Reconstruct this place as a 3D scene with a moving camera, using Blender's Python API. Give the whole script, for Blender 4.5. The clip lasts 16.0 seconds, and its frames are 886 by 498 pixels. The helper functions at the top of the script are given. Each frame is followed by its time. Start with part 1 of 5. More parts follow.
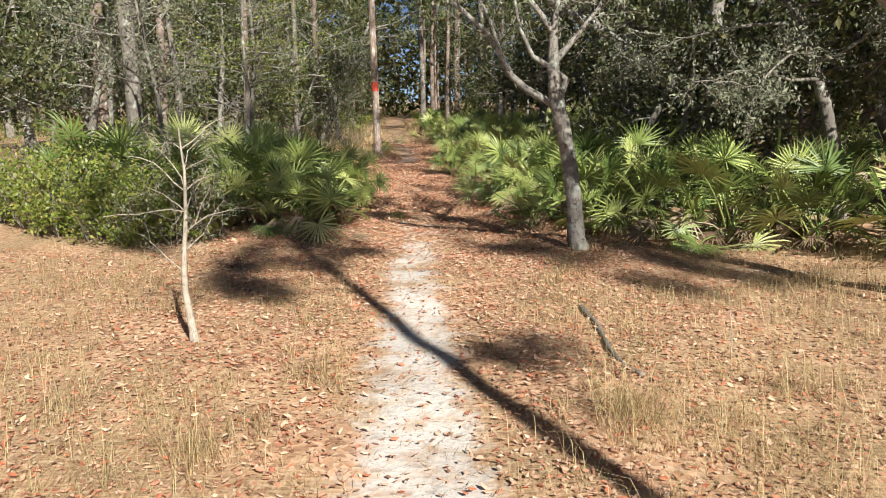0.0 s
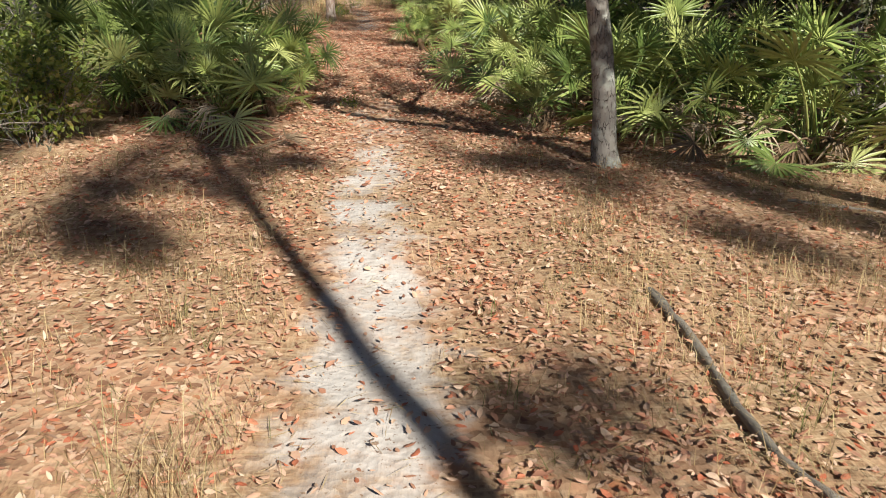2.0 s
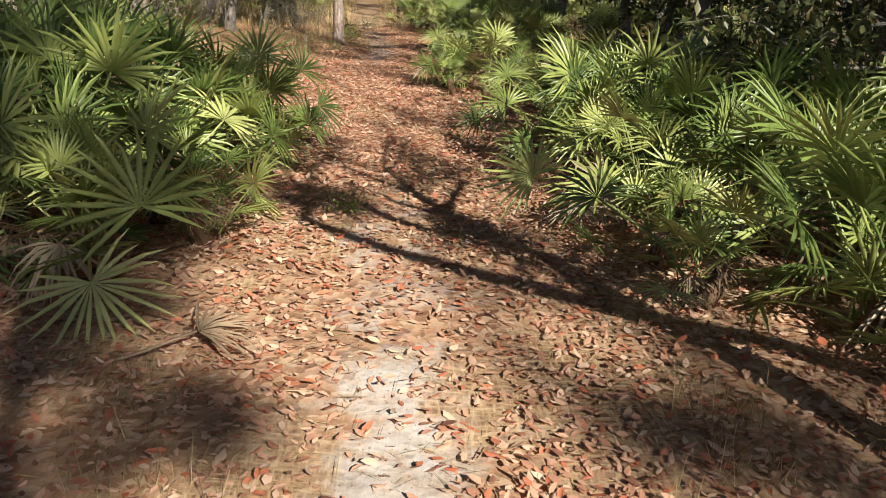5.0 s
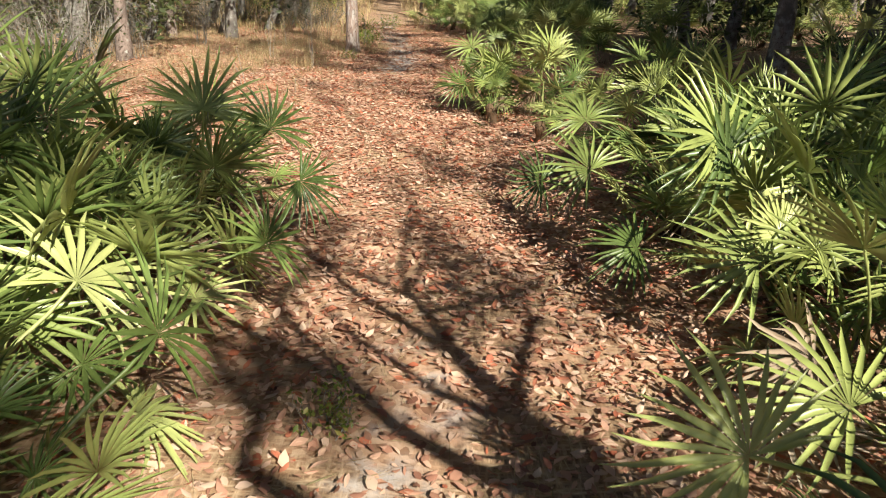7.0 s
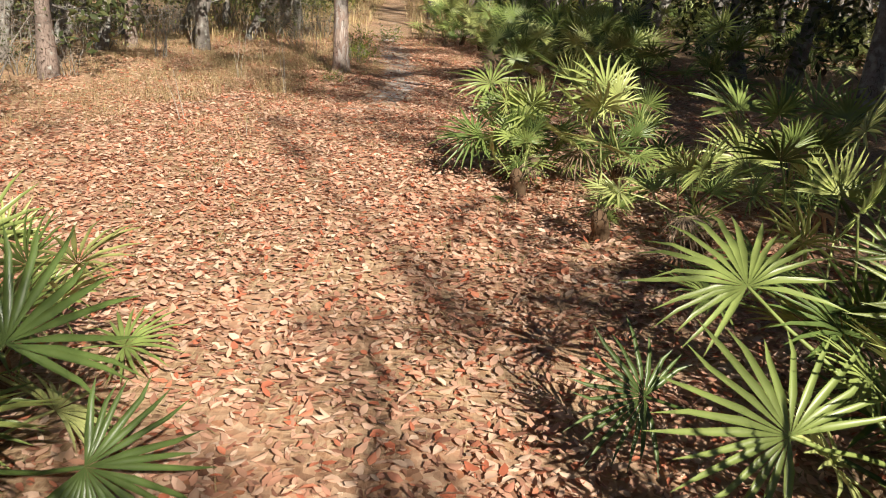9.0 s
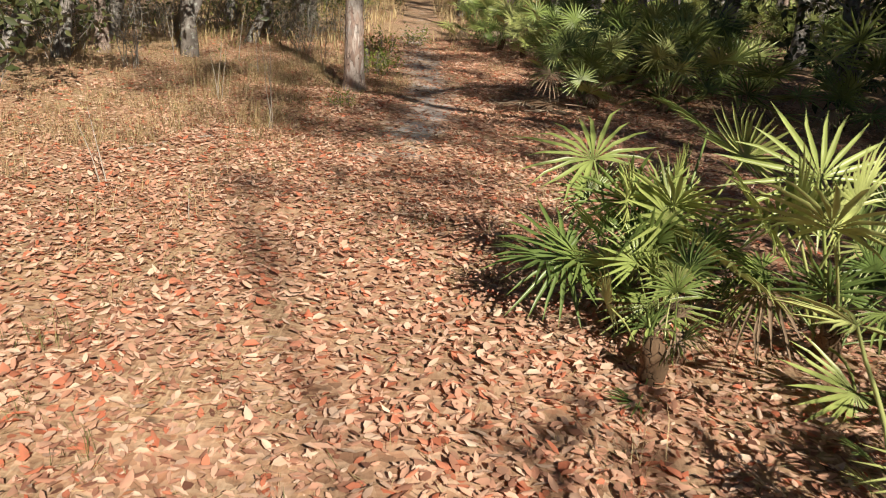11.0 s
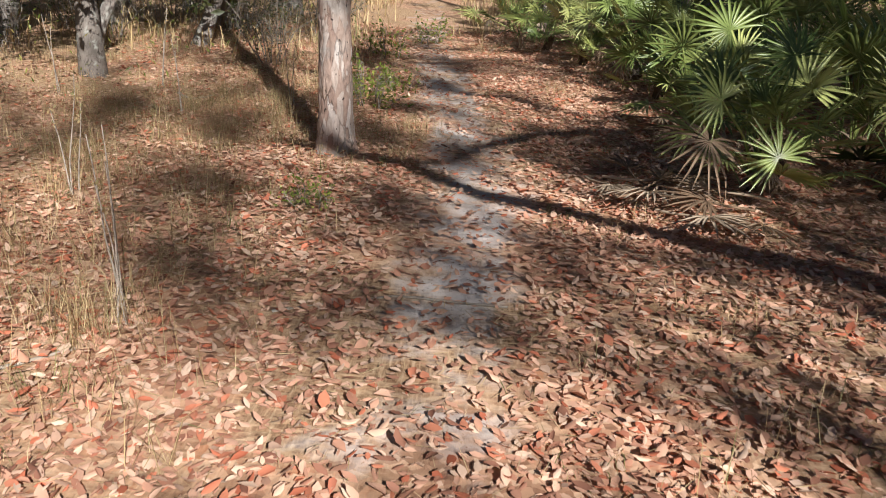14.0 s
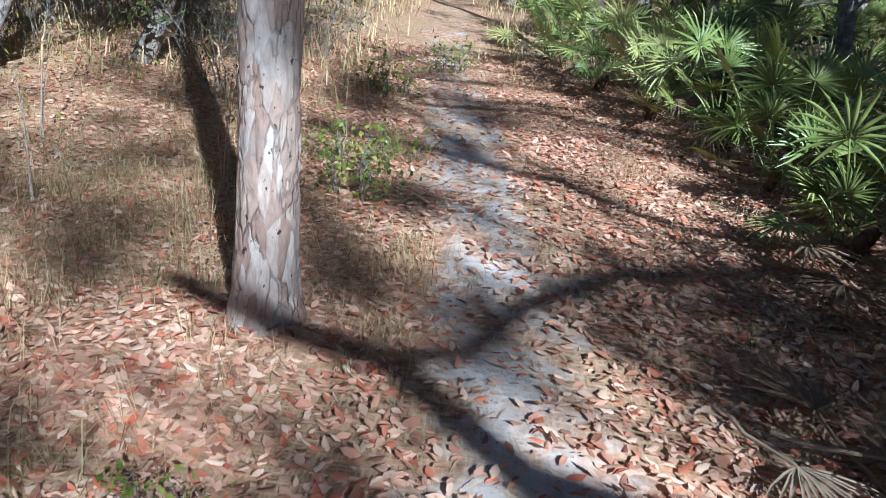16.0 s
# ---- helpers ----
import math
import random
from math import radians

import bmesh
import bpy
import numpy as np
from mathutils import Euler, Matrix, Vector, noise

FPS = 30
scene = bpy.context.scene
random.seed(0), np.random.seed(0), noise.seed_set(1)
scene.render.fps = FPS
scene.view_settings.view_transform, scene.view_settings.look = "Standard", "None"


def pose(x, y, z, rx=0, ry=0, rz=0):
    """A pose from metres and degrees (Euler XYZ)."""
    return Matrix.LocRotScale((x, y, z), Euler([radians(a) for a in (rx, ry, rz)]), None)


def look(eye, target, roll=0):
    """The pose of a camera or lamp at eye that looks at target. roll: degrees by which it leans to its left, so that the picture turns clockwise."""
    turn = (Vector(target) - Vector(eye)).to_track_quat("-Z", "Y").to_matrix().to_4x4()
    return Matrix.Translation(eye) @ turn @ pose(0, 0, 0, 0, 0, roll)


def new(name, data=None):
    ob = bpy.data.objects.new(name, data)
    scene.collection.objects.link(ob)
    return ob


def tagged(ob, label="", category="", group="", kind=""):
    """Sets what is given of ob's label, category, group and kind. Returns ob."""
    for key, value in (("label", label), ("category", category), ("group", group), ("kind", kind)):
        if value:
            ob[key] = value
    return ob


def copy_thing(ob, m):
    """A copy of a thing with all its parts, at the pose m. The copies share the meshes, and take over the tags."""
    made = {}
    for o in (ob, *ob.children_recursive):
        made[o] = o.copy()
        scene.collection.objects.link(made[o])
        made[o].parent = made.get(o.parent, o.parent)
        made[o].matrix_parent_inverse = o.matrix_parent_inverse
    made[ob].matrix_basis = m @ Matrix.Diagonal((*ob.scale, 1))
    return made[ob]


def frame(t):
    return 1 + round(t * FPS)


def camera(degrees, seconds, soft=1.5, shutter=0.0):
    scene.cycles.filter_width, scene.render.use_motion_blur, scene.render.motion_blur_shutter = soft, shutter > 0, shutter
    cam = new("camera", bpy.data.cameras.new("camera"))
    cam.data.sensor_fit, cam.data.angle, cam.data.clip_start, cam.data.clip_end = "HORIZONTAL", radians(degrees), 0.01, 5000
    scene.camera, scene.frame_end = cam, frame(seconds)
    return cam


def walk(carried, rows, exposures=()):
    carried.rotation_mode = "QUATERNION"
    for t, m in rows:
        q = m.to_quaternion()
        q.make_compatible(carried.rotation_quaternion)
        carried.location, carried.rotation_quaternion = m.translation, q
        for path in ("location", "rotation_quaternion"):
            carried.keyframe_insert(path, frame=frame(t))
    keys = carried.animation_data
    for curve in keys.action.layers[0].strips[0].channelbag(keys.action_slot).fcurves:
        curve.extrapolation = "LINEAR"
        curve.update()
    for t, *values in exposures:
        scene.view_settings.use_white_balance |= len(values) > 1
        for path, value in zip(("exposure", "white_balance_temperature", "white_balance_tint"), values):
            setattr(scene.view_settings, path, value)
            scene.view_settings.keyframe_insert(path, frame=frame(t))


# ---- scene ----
cam = camera(56.8, 16.0, soft=1.0, shutter=0.1)
PATH = [
    (0, (-0.002, -0.049, 1.739), (-0.009, 1.918, 1.38), -0.8),
    (0.5, (-0.066, 0.749, 1.659), (-0.071, 2.693, 1.189), -0.6),
    (1, (-0.076, 1.431, 1.625), (-0.019, 3.348, 1.058), -0.8),
    (1.5, (-0.085, 2.125, 1.591), (0.007, 4.019, 0.957), 0.8),
    (2, (-0.097, 2.838, 1.549), (-0.005, 4.723, 0.889), 0.9),
    (2.5, (-0.135, 3.551, 1.518), (-0.09, 5.433, 0.844), 0.5),
    (3, (-0.183, 4.179, 1.486), (-0.125, 6.07, 0.836), 0.8),
    (3.5, (-0.238, 4.771, 1.467), (-0.209, 6.713, 0.991), 2.8),
    (3.7, (-0.241, 5.006, 1.462), (-0.22, 6.961, 1.04), 2.5),
    (5.8, (-0.297, 7.957, 1.562), (-0.179, 9.822, 0.851), 3.7),
    (6, (-0.294, 8.197, 1.578), (-0.192, 10.068, 0.879), 3.0),
    (6.5, (-0.332, 8.889, 1.551), (-0.303, 10.772, 0.879), 2.0),
    (7, (-0.351, 9.587, 1.549), (-0.336, 11.481, 0.907), 1.8),
    (7.5, (-0.36, 10.323, 1.524), (-0.351, 12.228, 0.915), 2.9),
    (8, (-0.366, 11.062, 1.505), (-0.36, 12.972, 0.912), 3.2),
    (8.2, (-0.354, 11.366, 1.496), (-0.345, 13.277, 0.905), 3.2),
    (10.3, (-0.4, 14.419, 1.516), (-0.411, 16.295, 0.825), 3.8),
    (10.5, (-0.455, 14.742, 1.518), (-0.477, 16.622, 0.835), 4.1),
    (11, (-0.587, 15.483, 1.502), (-0.633, 17.376, 0.859), 3.6),
    (11.5, (-0.695, 16.305, 1.484), (-0.78, 18.192, 0.826), 2.0),
    (12, (-0.799, 17.107, 1.466), (-0.865, 18.993, 0.803), 1.8),
    (12.5, (-0.876, 17.921, 1.444), (-0.928, 19.798, 0.756), 1.3),
    (13, (-0.963, 18.679, 1.473), (-1.01, 20.545, 0.755), 1.1),
    (13.5, (-1.016, 19.391, 1.481), (-1.071, 21.258, 0.766), 2.8),
    (14, (-1.101, 20.101, 1.495), (-1.157, 21.971, 0.788), 3.2),
    (14.5, (-1.136, 20.808, 1.504), (-1.217, 22.68, 0.804), 4.1),
    (15, (-1.206, 21.544, 1.493), (-1.272, 23.414, 0.787), 5.0),
    (15.5, (-1.229, 22.3, 1.487), (-1.282, 24.158, 0.75), 5.8),
    (16, (-1.316, 23.007, 1.506), (-1.383, 24.875, 0.795), 6.8),
]
walk(cam, [(t, look(eye, target, roll)) for t, eye, target, roll in PATH],
     [(0, 0.74, 6300, 8), (1.5, 0.55, 6350, 8), (2.5, 0.54, 6400, 9), (3.5, 0.5, 6700, 10), (6, 0.74, 6500, 8), (8, 0.84, 6500, 11), (10.4, 0.45, 6650, 12), (11.5, 0.5, 6650, 13), (13, 0.46, 6600, 15), (14, 0.6, 6050, 15), (15, 0.82, 5350, 11), (16, 0.9, 4900, 8)])

# ---------------------------------------------------------------- world, sun
SUN_EL, SUN_AZ = 33.0, -22.8          # height of the sun; heading of the shadows, left of straight ahead
toward_sun = Vector((math.sin(radians(-SUN_AZ)) * math.cos(radians(SUN_EL)),
                     -math.cos(radians(SUN_AZ)) * math.cos(radians(SUN_EL)), math.sin(radians(SUN_EL))))
world = bpy.data.worlds.new("sky")
scene.world = world
world.use_nodes = True
sky = world.node_tree.nodes.new("ShaderNodeTexSky")
sky.sky_type, sky.sun_disc = "NISHITA", False
sky.air_density, sky.dust_density = 0.3, 0.2
sky.sun_elevation, sky.sun_rotation = radians(SUN_EL), math.atan2(toward_sun.x, toward_sun.y)
world.node_tree.links.new(sky.outputs[0], world.node_tree.nodes["Background"].inputs[0])
world.node_tree.nodes["Background"].inputs[1].default_value = 0.05
sun = new("sun", bpy.data.lights.new("sun", "SUN"))
sun.data.energy, sun.data.angle, sun.data.color = 5.0, radians(0.55), (1.0, 0.93, 0.83)
sun.matrix_world = look(toward_sun * 60, (0, 0, 0))


# ---------------------------------------------------------------- materials
def link(nt, a, b):
    nt.links.new(a, b)


def node(nt, kind, **values):
    n = nt.nodes.new(kind)
    for key, v in values.items():
        n.inputs[key.replace("_", " ")].default_value = v
    return n


def ramp(nt, fac, stops):
    n = nt.nodes.new("ShaderNodeValToRGB")
    e = n.color_ramp.elements
    while len(e) < len(stops):
        e.new(0.5)
    for el, (p, c) in zip(e, stops):
        el.position, el.color = p, (*c, 1)
    link(nt, fac, n.inputs[0])
    return n.outputs[0]


def coords(nt, scale=(1, 1, 1)):
    tc = nt.nodes.new("ShaderNodeTexCoord")
    mp = nt.nodes.new("ShaderNodeMapping")
    mp.inputs["Scale"].default_value = scale
    link(nt, tc.outputs["Object"], mp.inputs[0])
    return mp.outputs[0]


def noise_of(nt, vec, scale, detail=4.0, rough=0.6):
    n = node(nt, "ShaderNodeTexNoise", Scale=scale, Detail=detail, Roughness=rough)
    link(nt, vec, n.inputs["Vector"])
    return n.outputs["Fac"]


def mix(nt, fac, a, b, how="MIX"):
    n = nt.nodes.new("ShaderNodeMix")
    n.data_type, n.blend_type = "RGBA", how
    for v, i in ((fac, 0), (a, 6), (b, 7)):
        if isinstance(v, bpy.types.NodeSocket):
            link(nt, v, n.inputs[i])
        else:
            n.inputs[i].default_value = v if i == 0 else (*v, 1)
    return n.outputs[2]


def math_of(nt, how, a, b=0.0):
    n = nt.nodes.new("ShaderNodeMath")
    n.operation, n.use_clamp = how, False
    for i, v in enumerate((a, b)):
        if isinstance(v, bpy.types.NodeSocket):
            link(nt, v, n.inputs[i])
        else:
            n.inputs[i].default_value = v
    return n.outputs[0]


def smooth(nt, v, lo, hi):
    n = nt.nodes.new("ShaderNodeMapRange")
    n.interpolation_type = "SMOOTHSTEP"
    link(nt, v, n.inputs[0])
    n.inputs[1].default_value, n.inputs[2].default_value = lo, hi
    return n.outputs[0]


def surface(name, rough=0.85, gloss=0.25):
    m = bpy.data.materials.new(name)
    m.use_nodes = True
    nt = m.node_tree
    b = nt.nodes["Principled BSDF"]
    b.inputs["Roughness"].default_value = rough
    b.inputs["Specular IOR Level"].default_value = gloss
    return m, nt, b


def relief(nt, b, height, strength, depth):
    n = node(nt, "ShaderNodeBump", Strength=strength, Distance=depth)
    link(nt, height, n.inputs["Height"])
    link(nt, n.outputs[0], b.inputs["Normal"])


def leafy(name, stops, through_light=0.3, rough=0.5, gloss=0.4, by_object=False, vein=0.0):
    """Thin green or dry leaf: colour by piece, some light through it."""
    m, nt, b = surface(name, rough, gloss)
    if by_object:
        rnd = nt.nodes.new("ShaderNodeObjectInfo").outputs["Random"]
        isl = nt.nodes.new("ShaderNodeNewGeometry").outputs["Random Per Island"]
        rnd = math_of(nt, "ADD", math_of(nt, "MULTIPLY", rnd, 0.75), math_of(nt, "MULTIPLY", isl, 0.25))
    else:
        rnd = nt.nodes.new("ShaderNodeNewGeometry").outputs["Random Per Island"]
    col = ramp(nt, rnd, stops)
    blot = noise_of(nt, coords(nt), 9.0, 3.0)
    col = mix(nt, 0.35, col, ramp(nt, blot, ((0.3, (0.45, 0.45, 0.45)), (0.7, (1.25, 1.25, 1.2)))), "MULTIPLY")
    link(nt, col, b.inputs["Base Color"])
    tr = nt.nodes.new("ShaderNodeBsdfTranslucent")
    link(nt, col, tr.inputs[0])
    ms = nt.nodes.new("ShaderNodeMixShader")
    ms.inputs[0].default_value = through_light
    link(nt, b.outputs[0], ms.inputs[1])
    link(nt, tr.outputs[0], ms.inputs[2])
    link(nt, ms.outputs[0], nt.nodes["Material Output"].inputs[0])
    return m


def bark(name, dark, light, plate=(7, 7, 1.6), lichen=0.0, depth=0.012):
    m, nt, b = surface(name, 0.92, 0.15)
    v = coords(nt, plate)
    warp = node(nt, "ShaderNodeTexNoise", Scale=1.3, Detail=3.0)
    link(nt, v, warp.inputs["Vector"])
    vv = mix(nt, 0.25, v, warp.outputs["Color"], "ADD")
    vo = node(nt, "ShaderNodeTexVoronoi", Scale=2.2)
    vo.feature = "DISTANCE_TO_EDGE"
    link(nt, vv, vo.inputs["Vector"])
    crack = math_of(nt, "MAXIMUM", smooth(nt, vo.outputs["Distance"], 0.0, 0.07), smooth(nt, noise_of(nt, coords(nt), 14.0, 3.0), 0.44, 0.56))
    fine = noise_of(nt, coords(nt, (40, 40, 12)), 1.0, 5.0)
    big = noise_of(nt, coords(nt), 2.2, 3.0)
    col = mix(nt, crack, dark, mix(nt, fine, tuple(0.62 * c for c in light), light))
    col = mix(nt, smooth(nt, big, 0.42, 0.62), col, tuple(0.5 * c for c in light))
    if lichen:
        spots = smooth(nt, noise_of(nt, coords(nt), 7.0, 4.0), 0.62 - 0.12 * lichen, 0.7)
        col = mix(nt, math_of(nt, "MULTIPLY", spots, 0.8), col, (0.46, 0.49, 0.43))
    link(nt, col, b.inputs["Base Color"])
    relief(nt, b, math_of(nt, "ADD", crack, math_of(nt, "MULTIPLY", fine, 0.5)), 0.9, depth)
    return m


def scaly_bark():
    """Pale pine bark: thin grey and pink scales, narrow broken furrows, dark pits."""
    m, nt, b = surface("scaly_pine_bark", 0.93, 0.12)
    flow = node(nt, "ShaderNodeTexNoise", Scale=5.0, Detail=3.0)
    link(nt, coords(nt), flow.inputs["Vector"])
    v = mix(nt, 0.9, coords(nt, (24, 24, 5.5)), flow.outputs["Color"], "ADD")
    scale = node(nt, "ShaderNodeTexVoronoi", Scale=1.0)
    link(nt, v, scale.inputs["Vector"])
    rim = node(nt, "ShaderNodeTexVoronoi", Scale=1.0)
    rim.feature = "DISTANCE_TO_EDGE"
    link(nt, v, rim.inputs["Vector"])
    tint = nt.nodes.new("ShaderNodeSeparateColor")
    link(nt, scale.outputs["Color"], tint.inputs[0])
    col = ramp(nt, tint.outputs[0], ((0.0, (0.36, 0.26, 0.21)), (0.4, (0.43, 0.34, 0.28)), (0.75, (0.51, 0.44, 0.38)), (1.0, (0.61, 0.56, 0.51))))
    fine = noise_of(nt, coords(nt, (60, 60, 16)), 1.0, 6.0, 0.7)
    col = mix(nt, 0.6, col, ramp(nt, fine, ((0.3, (0.5, 0.47, 0.45)), (0.6, (1.1, 1.08, 1.05)))), "MULTIPLY")
    where = smooth(nt, noise_of(nt, coords(nt, (1, 1, 0.5)), 9.0, 4.0), 0.46, 0.62)
    furrow = math_of(nt, "MULTIPLY", math_of(nt, "MULTIPLY", math_of(nt, "SUBTRACT", 1.0, smooth(nt, rim.outputs["Distance"], 0.0, 0.11)), where), 0.6)
    col = mix(nt, furrow, col, (0.1, 0.07, 0.055))
    pits = smooth(nt, noise_of(nt, coords(nt, (1, 1, 0.7)), 34.0, 2.0), 0.66, 0.72)
    col = mix(nt, pits, col, (0.07, 0.05, 0.04))
    grey = smooth(nt, noise_of(nt, coords(nt), 3.2, 3.0), 0.5, 0.68)
    col = mix(nt, math_of(nt, "MULTIPLY", grey, 0.5), col, (0.36, 0.37, 0.34))
    link(nt, col, b.inputs["Base Color"])
    hgt = math_of(nt, "ADD", math_of(nt, "MULTIPLY", tint.outputs[1], 0.5), math_of(nt, "MULTIPLY", fine, 0.6))
    relief(nt, b, math_of(nt, "SUBTRACT", hgt, furrow), 0.8, 0.012)
    return m


def ground_material():
    """Pale sand where the path is worn; pine straw, dry grass and broken leaves elsewhere."""
    m, nt, b = surface("forest_floor", 0.95, 0.1)
    p = coords(nt)
    flake = node(nt, "ShaderNodeTexVoronoi", Scale=24.0, Randomness=1.0)
    bend = node(nt, "ShaderNodeTexNoise", Scale=9.0, Detail=2.0)
    link(nt, p, bend.inputs["Vector"])
    link(nt, mix(nt, 0.08, p, bend.outputs["Color"], "ADD"), flake.inputs["Vector"])
    tint = nt.nodes.new("ShaderNodeSeparateColor")
    link(nt, flake.outputs["Color"], tint.inputs[0])
    litter = ramp(nt, tint.outputs[0], ((0.0, (0.26, 0.14, 0.085)), (0.3, (0.45, 0.27, 0.165)), (0.6, (0.58, 0.37, 0.235)),
                                        (0.85, (0.68, 0.49, 0.33)), (1.0, (0.46, 0.2, 0.1))))
    straw = noise_of(nt, coords(nt, (60, 9, 9)), 1.0, 4.0)
    straw2 = noise_of(nt, coords(nt, (10, 55, 9)), 1.0, 4.0)
    needles = ramp(nt, math_of(nt, "MAXIMUM", straw, straw2), ((0.4, (0.2, 0.12, 0.07)), (0.54, (0.46, 0.31, 0.18)), (0.7, (0.66, 0.51, 0.33))))
    patches = noise_of(nt, p, 0.8, 4.0)
    col = mix(nt, smooth(nt, patches, 0.38, 0.6), litter, needles)
    dirt = noise_of(nt, p, 2.6, 6.0, 0.7)
    col = mix(nt, smooth(nt, dirt, 0.58, 0.78), col, (0.14, 0.1, 0.07))
    att = nt.nodes.new("ShaderNodeAttribute")
    att.attribute_name = "sand"
    grain = noise_of(nt, p, 420.0, 2.0)
    lumps = noise_of(nt, p, 6.0, 5.0, 0.65)
    sand = mix(nt, grain, (0.56, 0.51, 0.46), (0.8, 0.76, 0.71))
    sand = mix(nt, smooth(nt, lumps, 0.52, 0.74), sand, (0.42, 0.36, 0.31))
    sand = mix(nt, smooth(nt, noise_of(nt, p, 45.0, 3.0), 0.6, 0.7), sand, (0.25, 0.17, 0.12))
    blot = noise_of(nt, p, 2.3, 3.0)
    edge = math_of(nt, "ADD", att.outputs["Fac"], math_of(nt, "MULTIPLY", math_of(nt, "SUBTRACT", lumps, 0.5), 1.2))
    edge = math_of(nt, "ADD", edge, math_of(nt, "MULTIPLY", math_of(nt, "SUBTRACT", blot, 0.5), 1.6))
    col = mix(nt, smooth(nt, edge, 0.32, 0.95), col, sand)
    link(nt, col, b.inputs["Base Color"])
    h = math_of(nt, "ADD", math_of(nt, "MULTIPLY", flake.outputs["Distance"], 0.6), math_of(nt, "MULTIPLY", lumps, 0.8))
    h = math_of(nt, "ADD", h, math_of(nt, "MULTIPLY", straw, 0.5))
    relief(nt, b, h, 0.5, 0.014)
    return m


FLOOR = ground_material()
PALM = leafy("palmetto_green", ((0.0, (0.05, 0.09, 0.026)), (0.35, (0.19, 0.27, 0.07)), (0.7, (0.4, 0.46, 0.14)), (1.0, (0.6, 0.63, 0.26))), 0.12, 0.36, 0.55, True)
PALM_DEAD = leafy("palmetto_dry", ((0.0, (0.2, 0.13, 0.08)), (0.5, (0.4, 0.3, 0.2)), (1.0, (0.66, 0.57, 0.43))), 0.15, 0.8, 0.15, True)
LITTER = leafy("dry_oak_leaf", ((0.0, (0.22, 0.1, 0.065)), (0.1, (0.45, 0.22, 0.14)), (0.32, (0.64, 0.36, 0.24)), (0.6, (0.76, 0.5, 0.35)),
                                (0.82, (0.8, 0.6, 0.44)), (0.89, (0.55, 0.17, 0.09)), (1.0, (0.64, 0.26, 0.15))), 0.08, 0.7, 0.25)
STRAW = leafy("dry_grass", ((0.0, (0.32, 0.22, 0.11)), (0.4, (0.57, 0.43, 0.22)), (0.8, (0.72, 0.58, 0.34)), (1.0, (0.2, 0.22, 0.08))), 0.2, 0.75, 0.15)
GREENGRASS = leafy("green_grass", ((0.0, (0.12, 0.14, 0.04)), (0.6, (0.2, 0.22, 0.07)), (1.0, (0.38, 0.33, 0.15))), 0.25, 0.7, 0.2)
OAKLEAF = leafy("live_oak_leaf", ((0.0, (0.045, 0.06, 0.022)), (0.5, (0.085, 0.105, 0.035)), (0.85, (0.14, 0.15, 0.06)), (1.0, (0.22, 0.2, 0.09))), 0.15, 0.45, 0.4)
FARLEAF = leafy("far_foliage", ((0.0, (0.06, 0.075, 0.03)), (0.5, (0.12, 0.13, 0.055)), (0.85, (0.2, 0.19, 0.09)), (1.0, (0.3, 0.25, 0.14))), 0.15, 0.95, 0.03)
GREYLEAF = leafy("grey_green_leaf", ((0.0, (0.1, 0.12, 0.07)), (0.5, (0.2, 0.22, 0.14)), (1.0, (0.34, 0.35, 0.25))), 0.2, 0.55, 0.35)
SHRUBLEAF = leafy("shrub_leaf", ((0.0, (0.11, 0.16, 0.025)), (0.5, (0.22, 0.28, 0.05)), (0.85, (0.34, 0.38, 0.08)), (1.0, (0.44, 0.36, 0.11))), 0.25, 0.4, 0.5)
NEEDLE = leafy("pine_needle", ((0.0, (0.05, 0.08, 0.025)), (0.6, (0.1, 0.14, 0.045)), (1.0, (0.2, 0.2, 0.09))), 0.15, 0.5, 0.3)
PINEBARK = bark("pine_bark", (0.27, 0.2, 0.165), (0.56, 0.47, 0.41), (11, 11, 3.4), 0.6, 0.008)
SCALY = scaly_bark()
DARKPINE = bark("dark_pine_bark", (0.11, 0.08, 0.06), (0.36, 0.28, 0.23), (11, 11, 4), 0.5, 0.01)
OAKBARK = bark("oak_bark", (0.07, 0.055, 0.045), (0.36, 0.33, 0.29), (16, 16, 5), 1.3, 0.012)
GREYBARK = bark("grey_bark", (0.1, 0.085, 0.07), (0.31, 0.28, 0.24), (14, 14, 4), 0.6, 0.006)
PALEBARK = bark("pale_bark", (0.3, 0.25, 0.19), (0.62, 0.55, 0.45), (30, 30, 9), 0.3, 0.003)
TWIG = bark("twig_bark", (0.15, 0.12, 0.1), (0.4, 0.36, 0.3), (40, 40, 20), 0.6, 0.002)
FIBRE = bark("palm_stem", (0.07, 0.045, 0.03), (0.26, 0.17, 0.1), (14, 14, 9), 0.0, 0.02)


def paint_material():
    m, nt, b = surface("red_paint", 0.6, 0.3)
    n = noise_of(nt, coords(nt), 18.0, 5.0)
    link(nt, mix(nt, smooth(nt, n, 0.55, 0.7), (0.48, 0.06, 0.035), (0.27, 0.1, 0.07)), b.inputs["Base Color"])
    return m


RED = paint_material()


